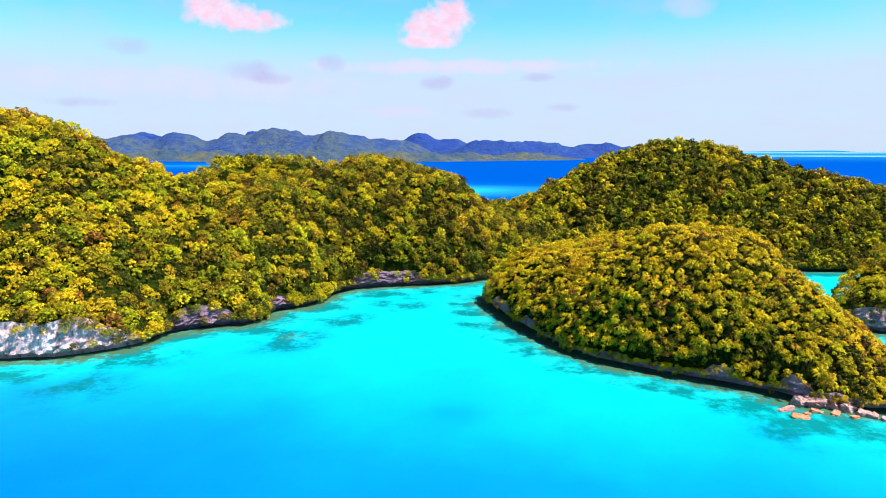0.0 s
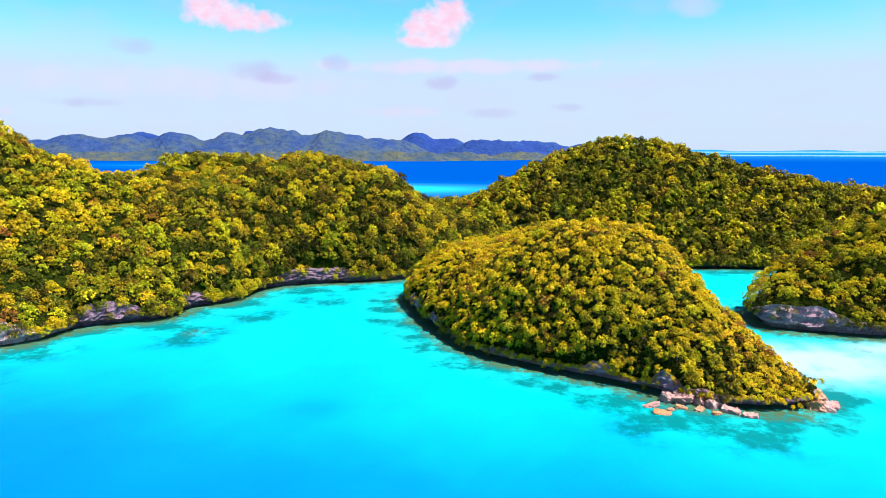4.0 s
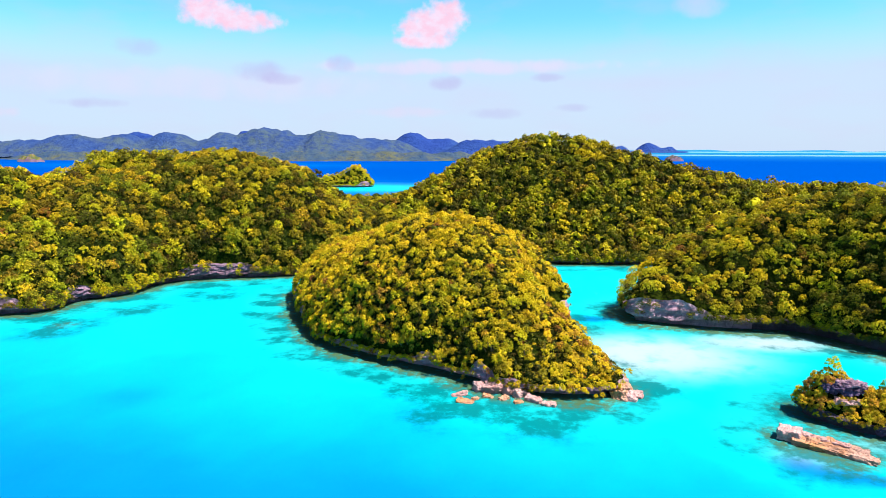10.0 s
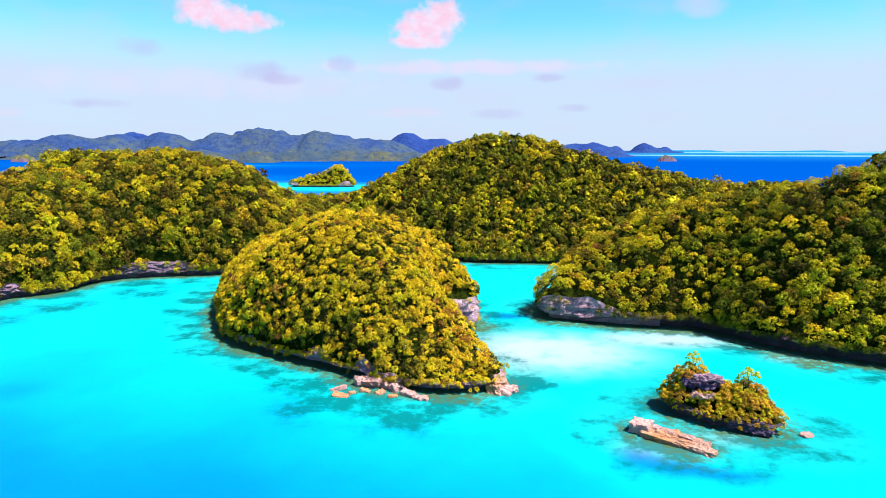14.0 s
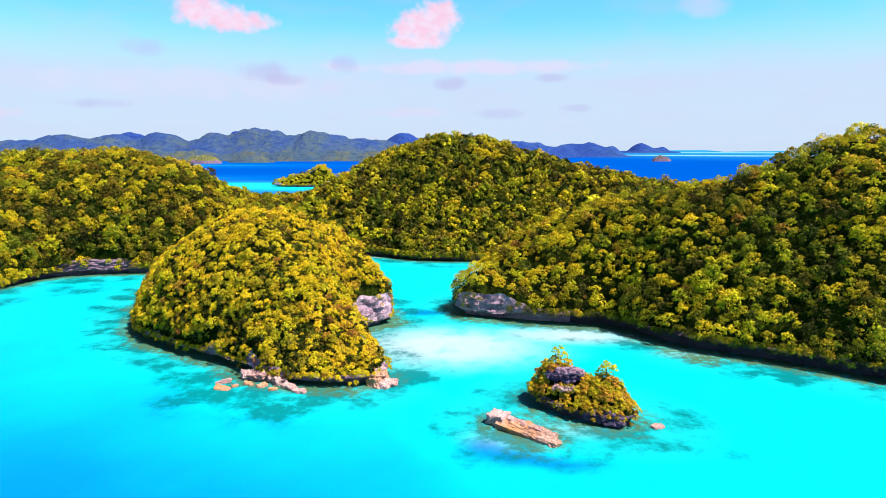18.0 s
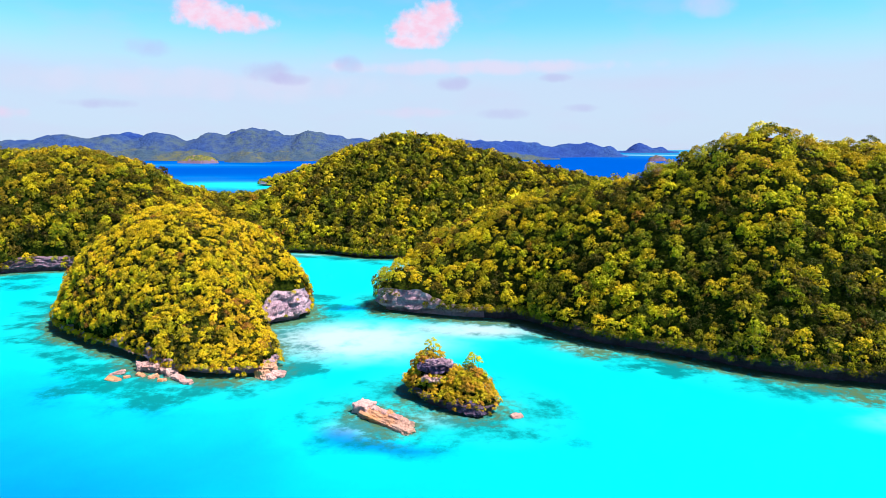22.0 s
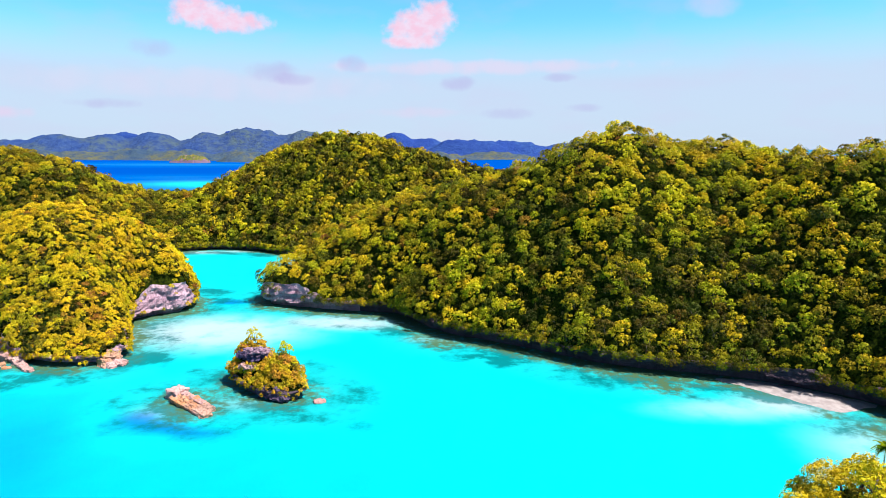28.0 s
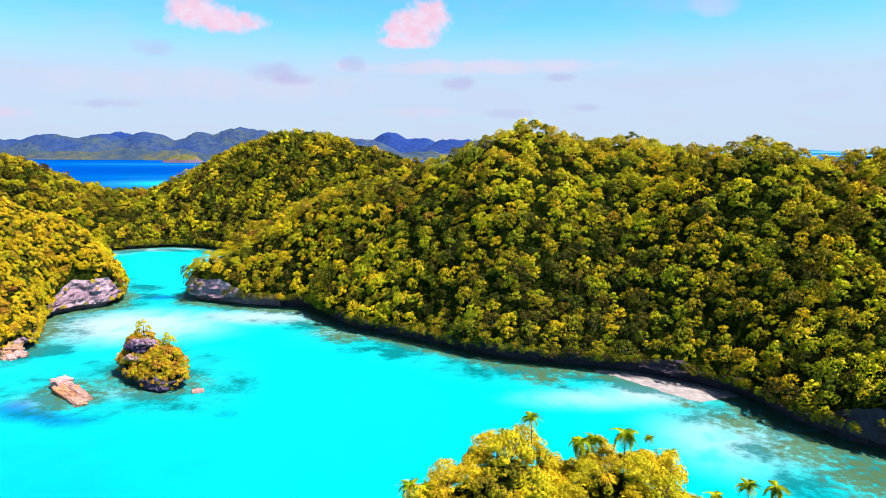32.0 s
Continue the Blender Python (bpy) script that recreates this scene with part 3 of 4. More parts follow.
def plant_all(land, spacing, templates, seed, keep=None, size=(0.8, 1.3), hue=0.5, hue_var=0.3):
    """Places for plants over a slope, by its real area: x, y, z, scale, turn, template, hue, and the slope's normal."""
    g = np.random.default_rng(seed)
    lo, hi = land.line.min(0), land.line.max(0)
    n = int((hi - lo).prod() / spacing ** 2 * 13)
    x, y = g.uniform(lo[0], hi[0], n), g.uniform(lo[1], hi[1], n)
    d = land.dist(x, y)
    e = 0.8
    ok = d > 0.6
    if keep is not None:
        ok &= keep(x, y, d)
    x, y, d = x[ok], y[ok], d[ok]
    z = land.height(x, y, d)
    gx = (land.height(x + e, y) - z) / e
    gy = (land.height(x, y + e) - z) / e
    steep = np.sqrt(1 + np.minimum(gx ** 2 + gy ** 2, 34))
    go = g.random(len(x)) < steep / 6.0
    x, y, z, gx, gy, d = (a[go] for a in (x, y, z, gx, gy, d))
    bare = land.bare(x, y) * (d < 1.6)
    go = g.random(len(x)) > bare
    x, y, z, gx, gy, d = (a[go] for a in (x, y, z, gx, gy, d))
    # thin out crowded places: one plant a cell, in two staggered lattices
    k = g.permutation(len(x))
    for shift in (0.0, 0.5):
        c = np.floor(np.stack([x[k], y[k], z[k]], 1) / (0.80 * spacing) + shift).astype(np.int64)
        _, first = np.unique(c[:, 0] * 4000037 + c[:, 1] * 2003 + c[:, 2], return_index=True)
        k = k[first]
    x, y, z, gx, gy = x[k], y[k], z[k], gx[k], gy[k]
    hues = np.clip(hue + hue_var * (0.38 * fbm(x, y, 55, seed + 1) + 0.46 * g.normal(size=len(k))), 0.02, 0.97)
    # here and there a rusty, a dark or a pale crown
    odd = g.random(len(k))
    hues = np.where(odd < 0.035, 0.96, np.where(odd > 0.86, np.maximum(hues - 0.2, 0.1), np.where(odd > 0.8, np.minimum(hues + 0.15, 0.8), hues)))
    nrm = np.stack([-gx, -gy, np.ones(len(k))], 1)
    nrm /= np.linalg.norm(nrm, axis=1)[:, None]
    return x, y, z, g.uniform(*size, len(k)) * (1 + 0.2 * g.normal(size=len(k)).clip(-1.2, 1.9)), g.uniform(0, 2 * np.pi, len(k)), g.integers(0, len(templates), len(k)), hues, nrm


def forest(name, plants, templates, label, lift=2.0, gold=0.4, spread_gold=0.3):
    """One mesh of all the plants given; gold is the share of warm hues, which gather in patches."""
    V, F, T, W, base = [], [], [], [], 0
    x, y = plants[0], plants[1]
    g = np.random.default_rng(len(x))
    warm = np.clip(gold + spread_gold * (0.7 * fbm(x, y, 46, 17) + g.normal(size=len(x))), 0, 1)
    for x, y, z, s, a, k, h, nrm, wm in zip(*plants, warm):
        v, f = templates[k]
        c, w = np.cos(a), np.sin(a)
        q = v @ np.array([[c, w, 0], [-w, c, 0], [0, 0, 1]]) * s
        lean = nrm * 1.0 + [0, 0, 0.5]
        lean /= np.linalg.norm(lean)
        # tilt the crown out of the slope
        ax, cz = np.array([-lean[1], lean[0], 0.0]), lean[2]
        q = q * cz + np.cross(ax, q) + np.outer(q @ ax, ax) / (1 + cz)
        V.append(q + [x, y, z] + lean * lift * s)
        F.append(f + base)
        T.append(np.full(len(v), h))
        W.append(np.full(len(v), wm))
        base += len(v)
    me = from_arrays(name, np.concatenate(V), np.concatenate(F), LEAF, False, np.concatenate(T), np.concatenate(W))
    return tagged(new(name, me), label, "forest", kind="stuff")


def hang_shrubs(land, templates, seed, hue, keep=None, step=1.5, foot=3.0):
    """Bushes that hang over the edge of the cliff, save where it is bare."""
    g = np.random.default_rng(seed)
    line = land.line
    cum = np.r_[0, np.cumsum(np.linalg.norm(np.roll(line, -1, 0) - line, axis=1))]
    cl = np.vstack([line, line[:1]])
    s = np.arange(0, cum[-1], step)
    s = np.concatenate([s, s + step * 0.5]) + g.uniform(-0.5, 0.5, 2 * len(s))
    x, y = np.interp(s, cum, cl[:, 0]), np.interp(s, cum, cl[:, 1])
    x2, y2 = np.interp(s + 1, cum, cl[:, 0]), np.interp(s + 1, cum, cl[:, 1])
    ln = np.hypot(x2 - x, y2 - y) + 1e-6
    ox, oy = (y2 - y) / ln, -(x2 - x) / ln
    e, bare = land.edge(x, y), land.bare(x, y)
    high = g.random(len(s)) < 0.5
    z = np.where(high, e + g.uniform(-1.6, 1.3, len(s)) - np.where(g.random(len(s)) < 0.4, 0.35 * np.maximum(e - 5, 0), 0), g.uniform(foot, foot + 1.0, len(s)))
    ok = (g.random(len(s)) > bare * np.where(high, 0.36, 0.80)) & (z < e + 2)
    if keep is not None:
        ok &= keep(x, y)
    o = np.where(high, g.uniform(-1.0, 0.4, len(s)), g.uniform(-0.6, 0.2, len(s)))
    x, y = x + o * ox, y + o * oy
    n = ok.sum()
    nrm = np.stack([ox[ok] * 0.8, oy[ok] * 0.8, np.full(n, 0.5)], 1)
    return x[ok], y[ok], z[ok] - 0.5, g.uniform(0.5, 0.85, n), g.uniform(0, 6.28, n), g.integers(0, len(templates), n), np.clip(hue + 0.16 * g.normal(size=n), 0, 1), nrm


def joined(*lists):
    return tuple(np.concatenate(c) for c in zip(*lists))


def chosen(plants, ok):
    return tuple(c[ok] for c in plants)


NEAR_T = [crown_mesh(1.75, 310, 0.172, 10, 0.8, 100 + k) for k in range(4)] + [rosette_mesh(1.35, 46, 120 + k, 0.085) for k in range(4)]
RIGHT_T = [crown_mesh(1.5 + 0.36 * (k % 4), 150 + 55 * (k % 4), 0.215, 7 + 3 * (k % 4), 0.95, 200 + k, 0.5) for k in range(8)]
FAR_T = [crown_mesh(3.0 + 0.4 * (k % 3), 140 + 25 * (k % 3), 0.48, 10, 0.78, 300 + k) for k in range(6)]
LEFT_T = [crown_mesh(2.3 + 0.6 * (k % 3), 180 + 60 * (k % 3), 0.33, 9 + 3 * (k % 3), 0.85, 400 + k, 0.6) for k in range(6)]
LEE_T = [crown_mesh(3.6, 60, 0.8, 7, 0.7, 450 + k) for k in range(6)]

near_plants = plant_all(NEAR, 2.3, NEAR_T, 1, lambda x, y, d: (y < 314), hue=0.72, hue_var=0.22)
# the trees of the slope that is seen closest stand singly
single = (near_plants[1] < 204) & (near_plants[5] < 4)
single &= np.cumsum(single) <= 90
def slopes(land, spacing, templates, seed, keep, hue, hue_var):
    """The plants of the open slopes; those of the lee slopes, which nobody sees, are set apart in a looser stand."""
    p = plant_all(land, spacing, templates, seed, keep, hue=hue, hue_var=hue_var)
    lee = p[7][:, 1] > 0.45
    few = np.cumsum(lee) % 3 == 0
    return chosen(p, ~lee), chosen(p, lee & few)


right_front, right_lee = slopes(RIGHT, 3.4, RIGHT_T, 2, lambda x, y, d: (x < 438) & (y < 288), 0.525, 0.32)
left_front, left_lee = slopes(MAIN, 4.6, LEFT_T, 3, lambda x, y, d: (x < 62) & (y < 450) & (x > -275), 0.545, 0.29)
mid_front, mid_lee = slopes(MAIN, 5.5, FAR_T, 4, lambda x, y, d: ((x >= 62) & (y < 530) & (x < 440)) | ((x < 62) & (y >= 450) & (y < 540) & (x > -230)), 0.50, 0.23)
# paler tint at the steep hillside's west end and slightly east, darker near x 265
right_front[6][:] = np.clip(right_front[6] + 0.03 * np.clip((right_front[0] - 290) / 60, 0, 1) - 0.04 * np.exp(-((right_front[0] - 265) / 25) ** 2) + 0.12 * np.clip((245 - right_front[0]) / 45, 0, 1), 0.02, 0.97)
# a golden crest on its highest knoll
right_front[6][:] = np.clip(right_front[6] + 0.12 * np.exp(-((right_front[0] - 312) / 22) ** 2 - ((right_front[1] - 222) / 30) ** 2), 0.02, 0.97)
# darker trees and painted slope shade east of x -110, paler west of -150
left_front[6][:] = np.clip(left_front[6] - 0.10 * np.clip((left_front[0] + 110) / 40, 0, 1) + 0.05 * np.clip((-150 - left_front[0]) / 40, 0, 1), 0.02, 0.97)
# so do the trees behind the beach
shore_single = (right_front[1] < 196) & (right_front[0] < 392)
shore_single &= np.cumsum(shore_single) <= 200
near_lee = near_plants[7][:, 1] > 0.55
forest("forest_near", joined(chosen(near_plants, ~single & ~near_lee), hang_shrubs(NEAR, NEAR_T, 61, 0.66)), NEAR_T,
       "dense golden-green scrub forest over the dome-shaped island", 0.7, 0.76, 0.30)
forest("forest_right", joined(chosen(right_front, ~shore_single), hang_shrubs(RIGHT, RIGHT_T, 62, 0.38, lambda x, y: (y < 290) & (x < 440), 1.7, 4.0)), RIGHT_T,
       "dense dark green tropical forest on the steep hillside", 1.5, 0.42, 0.40)
forest("forest_left", joined(left_front, hang_shrubs(MAIN, LEFT_T, 63, 0.44, lambda x, y: (x < 62) & (y < 420) & (x > -230), 1.8, 3.6)), LEFT_T,
       "dense tropical forest in mixed greens and yellows", 0.5, 0.52, 0.46)
forest("forest_middle", joined(mid_front, hang_shrubs(MAIN, FAR_T, 64, 0.42, lambda x, y: (x >= 62) & (y < 430), 2.2)), FAR_T,
       "dense green tropical forest on the rounded hill", 0.8, 0.38, 0.25)
# an understorey that closes the canopy; dark tints paint the shade between the crowns
UNDER_T = [crown_mesh(1.5, 38, 0.31, 4, 0.6, 480 + k) for k in range(4)]
UNDER_BIG = [crown_mesh(2.1, 42, 0.46, 4, 0.6, 490 + k) for k in range(4)]


def open_side(p):
    return chosen(p, p[7][:, 1] < 0.45)


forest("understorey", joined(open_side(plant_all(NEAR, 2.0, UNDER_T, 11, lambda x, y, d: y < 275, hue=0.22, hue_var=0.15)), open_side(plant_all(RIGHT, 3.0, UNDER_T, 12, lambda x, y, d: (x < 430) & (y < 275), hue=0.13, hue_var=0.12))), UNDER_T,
       "low undergrowth between the tree crowns, darkened with painted shade", 0.3)
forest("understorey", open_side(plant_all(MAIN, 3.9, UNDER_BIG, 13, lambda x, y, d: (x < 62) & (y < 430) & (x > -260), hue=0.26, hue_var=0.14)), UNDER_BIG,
       "low undergrowth between the tree crowns, darkened with painted shade", 0.3)
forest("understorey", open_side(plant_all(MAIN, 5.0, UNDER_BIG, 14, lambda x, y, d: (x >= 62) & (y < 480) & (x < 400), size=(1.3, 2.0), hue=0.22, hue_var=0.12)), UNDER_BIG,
       "low green undergrowth between the tree crowns, darkened with painted shade", 0.3)
lee = [tuple(c) for c in (right_lee, left_lee, mid_lee, chosen(near_plants, ~single & near_lee))]
lee = [(*p[:5], p[5] % len(LEE_T), *p[6:]) for p in lee]
forest("forest_lee", joined(*lee), LEE_T, "open forest on the lee slopes of the islands", 0.8)
forest("forest_far", joined(plant_all(FAR_ISLE, 6.0, FAR_T, 6, hue=0.68, hue_var=0.15), hang_shrubs(FAR_ISLE, FAR_T, 66, 0.62, None, 5)), FAR_T, "low golden forest on the far islet", 1.0)


def tube(points, radii, sides=7):
    """A tapered tube through the points."""
    V, F = [], []
    for k, (p, r) in enumerate(zip(points, radii)):
        for a in range(sides):
            w = 2 * np.pi * a / sides
            V.append((p[0] + r * np.cos(w), p[1] + r * np.sin(w), p[2]))
        if k:
            b = (k - 1) * sides
            F += [(b + a, b + (a + 1) % sides, b + sides + (a + 1) % sides, b + sides + a) for a in range(sides)]
    return np.array(V), np.array(F)


def tilt_to(n):
    return Vector(n).to_track_quat("Z", "Y").to_matrix().to_4x4()


def tree_kind(name, label, category, group, crown, leaf, height, girth, limbs=3, seed=0):
    """A tree with its foot at the origin: trunk, limbs and a crown of leaf sprays."""
    g = np.random.default_rng(seed)
    top = tagged(new(name), label, category, group)
    v, f = tube([(0, 0, -1.2), (0.05, 0, height * 0.5), (0.0, 0.08, height)], [girth * 1.3, girth, girth * 0.6])
    part("trunk", from_arrays("trunk", v, f, BARK, True), top)
    r = np.abs(crown[0][:, 0]).max()
    for k in range(limbs):
        a = 2 * np.pi * k / limbs + g.uniform(-0.3, 0.3)
        e = np.array([np.cos(a) * r * 0.55, np.sin(a) * r * 0.55, height + r * 0.35])
        v, f = tube([(0, 0, height * 0.7), e * [0.5, 0.5, 0.92], e], [girth * 0.6, girth * 0.4, girth * 0.2], 5)
        part("limb", from_arrays("limb", v, f, BARK, True), top)
    part("crown", from_arrays("crown", crown[0] + [0, 0, height], crown[1], leaf), top)
    return top


def away(ob):
    """Drop a pattern that was only there to be copied."""
    for o in (*ob.children_recursive, ob):
        bpy.data.objects.remove(o)


# single trees on the near slope
kinds = [tree_kind("tree", "small tree with golden-green leaves on the island slope", "tree", "trees on the near slope", NEAR_T[k], LEAF_ONE, 1.0, 0.14, 1, k) for k in range(4)]
for x, y, z, s, a, k, h, nrm in zip(*chosen(near_plants, single)):
    lean = nrm * 0.75 + [0, 0, 0.55]
    copy_thing(kinds[k % 4], Matrix.Translation((x, y, z)) @ tilt_to(lean) @ pose(0, 0, 0, 0, 0, math.degrees(a)) @ Matrix.Scale(float(s), 4))
for k in kinds:
    away(k)


# single trees behind the beach
kinds = [tree_kind("forest_tree", "round-crowned dark green forest tree above the beach", "tree", "trees on the steep hillside", RIGHT_T[k], LEAF_WOOD, 1.0, 0.17, 2, 20 + k) for k in range(8)]
for x, y, z, s, a, k, h, nrm in zip(*chosen(right_front, shore_single)):
    lean = nrm * 0.75 + [0, 0, 0.55]
    copy_thing(kinds[k], Matrix.Translation((x, y, z - 0.4)) @ tilt_to(lean) @ pose(0, 0, 0, 0, 0, math.degrees(a)) @ Matrix.Scale(float(s), 4))
for k in kinds:
    away(k)


# emergent trees that stand out on the skylines
tall = [tree_kind("emergent_tree", "tall tree standing out above the forest canopy", "tree", "emergent trees on the ridges", crown_mesh(2.4, 420, 0.26, 9, 0.6, 700 + k), LEAF_ONE, 2.6, 0.2, 3, 70 + k) for k in range(2)]
for k, (land, x, y, s) in enumerate(((RIGHT, 349, 240, 1.25), (RIGHT, 326, 236, 0.9), (RIGHT, 306, 236, 0.8), (RIGHT, 372, 226, 1.0), (RIGHT, 398, 196, 1.1), (RIGHT, 414, 180, 1.4), (RIGHT, 420, 172, 1.3),
                                      (MAIN, 178, 466, 0.9), (MAIN, 161, 470, 0.8), (MAIN, -58, 398, 1.1), (MAIN, -76, 410, 1.0), (MAIN, -196, 300, 1.0), (NEAR, 93, 229, 0.6), (NEAR, 103, 226, 0.5))):
    z = float(land.height(np.array([float(x)]), np.array([float(y)]))[0])
    copy_thing(tall[k % 2], pose(x, y, z, 0, 0, 50 * k) @ Matrix.Scale(s, 4))
for k in tall:
    away(k)


# ---- foreground knoll: trees and palms ----
def palm_kind(height, r, fronds, seed, crown_name="palm_tree", label="slender palm with drooping feathery fronds"):
    g = np.random.default_rng(seed)
    top = tagged(new(crown_name), label, "palm", "palms")
    bend = g.uniform(-0.25, 0.25, 2) * height * 0.3
    v, f = tube([(0, 0, -1.5), (bend[0] * 0.3, bend[1] * 0.3, height * 0.5), (bend[0], bend[1], height)], [r * 0.05, r * 0.038, r * 0.032], 7)
    part("trunk", from_arrays("trunk", v, f, BARK, True), top, "thin grey palm stem")
    v, f = tube([(bend[0], bend[1], height), (bend[0], bend[1], height + r * 0.32), (bend[0], bend[1], height + r * 0.55)], [r * 0.06, r * 0.05, r * 0.01], 6)
    part("crownshaft", from_arrays("crownshaft", v, f, PALM, True), top, "smooth green crownshaft")
    # a frond: an arched rib with narrow leaflets that hang from it
    V, F = [], []
    for k in range(13):
        t = k / 12
        c = np.array([r * (t - 0.25 * t * t), 0, r * (0.75 * t - 1.6 * t * t)])
        w = r * 0.46 * (0.3 + 0.7 * np.sin(np.pi * min(1, t * 0.9 + 0.12)))
        for side in (-1, 1):
            n = len(V)
            tip = c + [w * 0.45, side * w * 0.75, -w * 0.55]
            V += [c + [-r * 0.045, 0, 0.0], c + [r * 0.040, 0, 0.0], tip + [r * 0.022, 0, 0], tip - [r * 0.022, 0, 0]]
            F.append((n, n + 1, n + 2, n + 3))
    frond = from_arrays("frond", np.array(V), np.array(F), PALM)
    for k in range(fronds):
        ob = part("frond", frond, top)
        ob.matrix_basis = pose(bend[0], bend[1], height + r * 0.25, 0, g.uniform(-62, 30), 360 * k / fronds * 1.62 + g.uniform(-9, 9))
    return top


fore_crowns = [crown_mesh(2.0, 1300, 0.105, 16, 0.75, 500 + k, 0.9) for k in range(3)]
fore_kinds = [tree_kind("tree", "broad-crowned tree with small golden-yellow leaves", "tree", "trees on the foreground knoll", c, LEAF_GOLD, 1.5, 0.16, 4, k) for k, c in enumerate(fore_crowns)]
fp = plant_all(FORE, 3.2, fore_crowns, 5, lambda x, y, d: (d > 3) & (x > 281) & (x < 338) & (y < 45) & (y > 21), size=(0.75, 1.12))
for x, y, z, s, a, k, h, nrm in zip(*chosen(fp, fp[2] > 21)):
    lean = nrm * 0.5 + [0, 0, 0.8]
    copy_thing(fore_kinds[k % 3], Matrix.Translation((x, y, z - 0.4)) @ tilt_to(lean) @ pose(0, 0, 0, 0, 0, math.degrees(a)) @ Matrix.Scale(float(s), 4))
for k in fore_kinds:
    away(k)
FORE_T = [crown_mesh(1.3, 420, 0.10, 8, 0.8, 540 + k) for k in range(4)] + [rosette_mesh(0.9, 50, 560 + k, 0.06) for k in range(2)]
fore_low = plant_all(FORE, 2.0, FORE_T, 7, lambda x, y, d: (y < 48) & (d > 5), hue=0.64, hue_var=0.16)
forest("forest_fore", chosen(fore_low, fore_low[2] > 20), FORE_T, "golden scrub on the flanks of the foreground knoll", 0.8, 0.75, 0.2)

fore_flank = plant_all(FORE, 2.6, NEAR_T, 17, hue=0.64, hue_var=0.18)
forest("forest_fore", chosen(fore_flank, (fore_flank[2] < 21.5) | (fore_flank[1] > 46)), NEAR_T, "golden scrub low on the foreground knoll and behind it", 0.8, 0.7, 0.25)
FORE_U = [crown_mesh(1.2, 150, 0.12, 4, 0.6, 580 + k) for k in range(4)]
fore_under = plant_all(FORE, 1.6, FORE_U, 15, lambda x, y, d: (y < 44) & (d > 4), hue=0.45, hue_var=0.2)
forest("understorey", chosen(fore_under, fore_under[2] > 20), FORE_U, "low golden-green undergrowth between the trees of the knoll", 0.5)

palms = [palm_kind(4.2, 1.25, 17, 3), palm_kind(3.2, 1.4, 19, 4)]
for k, (x, y, z, s, a) in enumerate(((300.9, 37, 42.0, 0.9, 20), (305.6, 36, 39.9, 1.0, 80), (307.0, 37.5, 39.4, 1.0, 170), (309.9, 36, 40.9, 1.1, 250), (312.4, 36.5, 40.4, 0.5, 40),
                                      (314.6, 36, 39.2, 0.5, 140), (322.3, 36, 35.6, 1.0, 10), (325.0, 36, 35.4, 1.0, 200), (288.6, 35, 35.6, 1.0, 100), (290.4, 34, 36.0, 0.9, 300),
                                      (285.5, 33, 34.6, 0.8, 60), (319.0, 36, 34.6, 0.8, 260))):
    x, y, z = (e + 1.1 * (q - e) for q, e in ((x, 293.9), (y, -24.6), (z, 68.0)))
    p, h = palms[k % 2], (4.2, 3.2)[k % 2] * s + 1.0
    copy_thing(p, pose(x, y, z - h, 0, 0, a) @ Matrix.Scale(s, 4))
for p in palms:
    away(p)
rosette = [rosette_mesh(1.15, 30, 520 + k, 0.07) for k in range(2)]
for k, (x, y) in enumerate(((309, 31), (313, 30), (305, 30.5), (317, 31.5), (299, 30), (294, 31), (311, 28))):
    top = tagged(new("pandanus"), "spiky rosette of narrow arching green leaves", "screw pine", "rosettes on the foreground knoll")
    top.location = (x, y, float(FORE.height(np.array([float(x)]), np.array([float(y)]))[0]) + 2.0)
    v, f = tube([(0, 0, -3), (0, 0, 0.1)], [0.09, 0.07], 6)
    part("stem", from_arrays("stem", v, f, BARK, True), top)
    part("leaves", from_arrays("leaves", *rosette[k % 2], PALM), top)


# ---- rocks, islet plants and beach ----
def boulder(name, label, size, at, turn, material, seed, group="", rough=0.22, tilt=0.0, cuts=8, worn=0.45, roll=0.0):
    """A weathered block: a rounded box cut by noise, its foot under water."""
    bm = bmesh.new()
    bmesh.ops.create_cube(bm, size=2)
    bmesh.ops.subdivide_edges(bm, edges=bm.edges[:], cuts=cuts, use_grid_fill=True)
    for v in bm.verts:
        c = v.co.copy()
        c = c.lerp(c.normalized() * 1.15, worn)
        o = Vector((seed * 3.1, seed * 1.7, 0))
        w = min(size)
        q = Vector((c.x * size[0], c.y * size[1], c.z * size[2]))
        d = rough * noise.fractal(q * (0.8 / w) + o, 1.0, 2.0, 4) + 0.6 * rough * noise.fractal(q * (2.6 / w) + o, 0.8, 2.0, 4)
        v.co = q + c.normalized() * d * w * 1.5
    me = bpy.data.meshes.new(name)
    bm.to_mesh(me)
    bm.free()
    me.materials.append(material)
    ob = tagged(new(name, me), label, "rock", group)
    ob.matrix_world = pose(*at, 0, 0, turn) @ pose(0, 0, 0, tilt, roll, 0)
    return ob


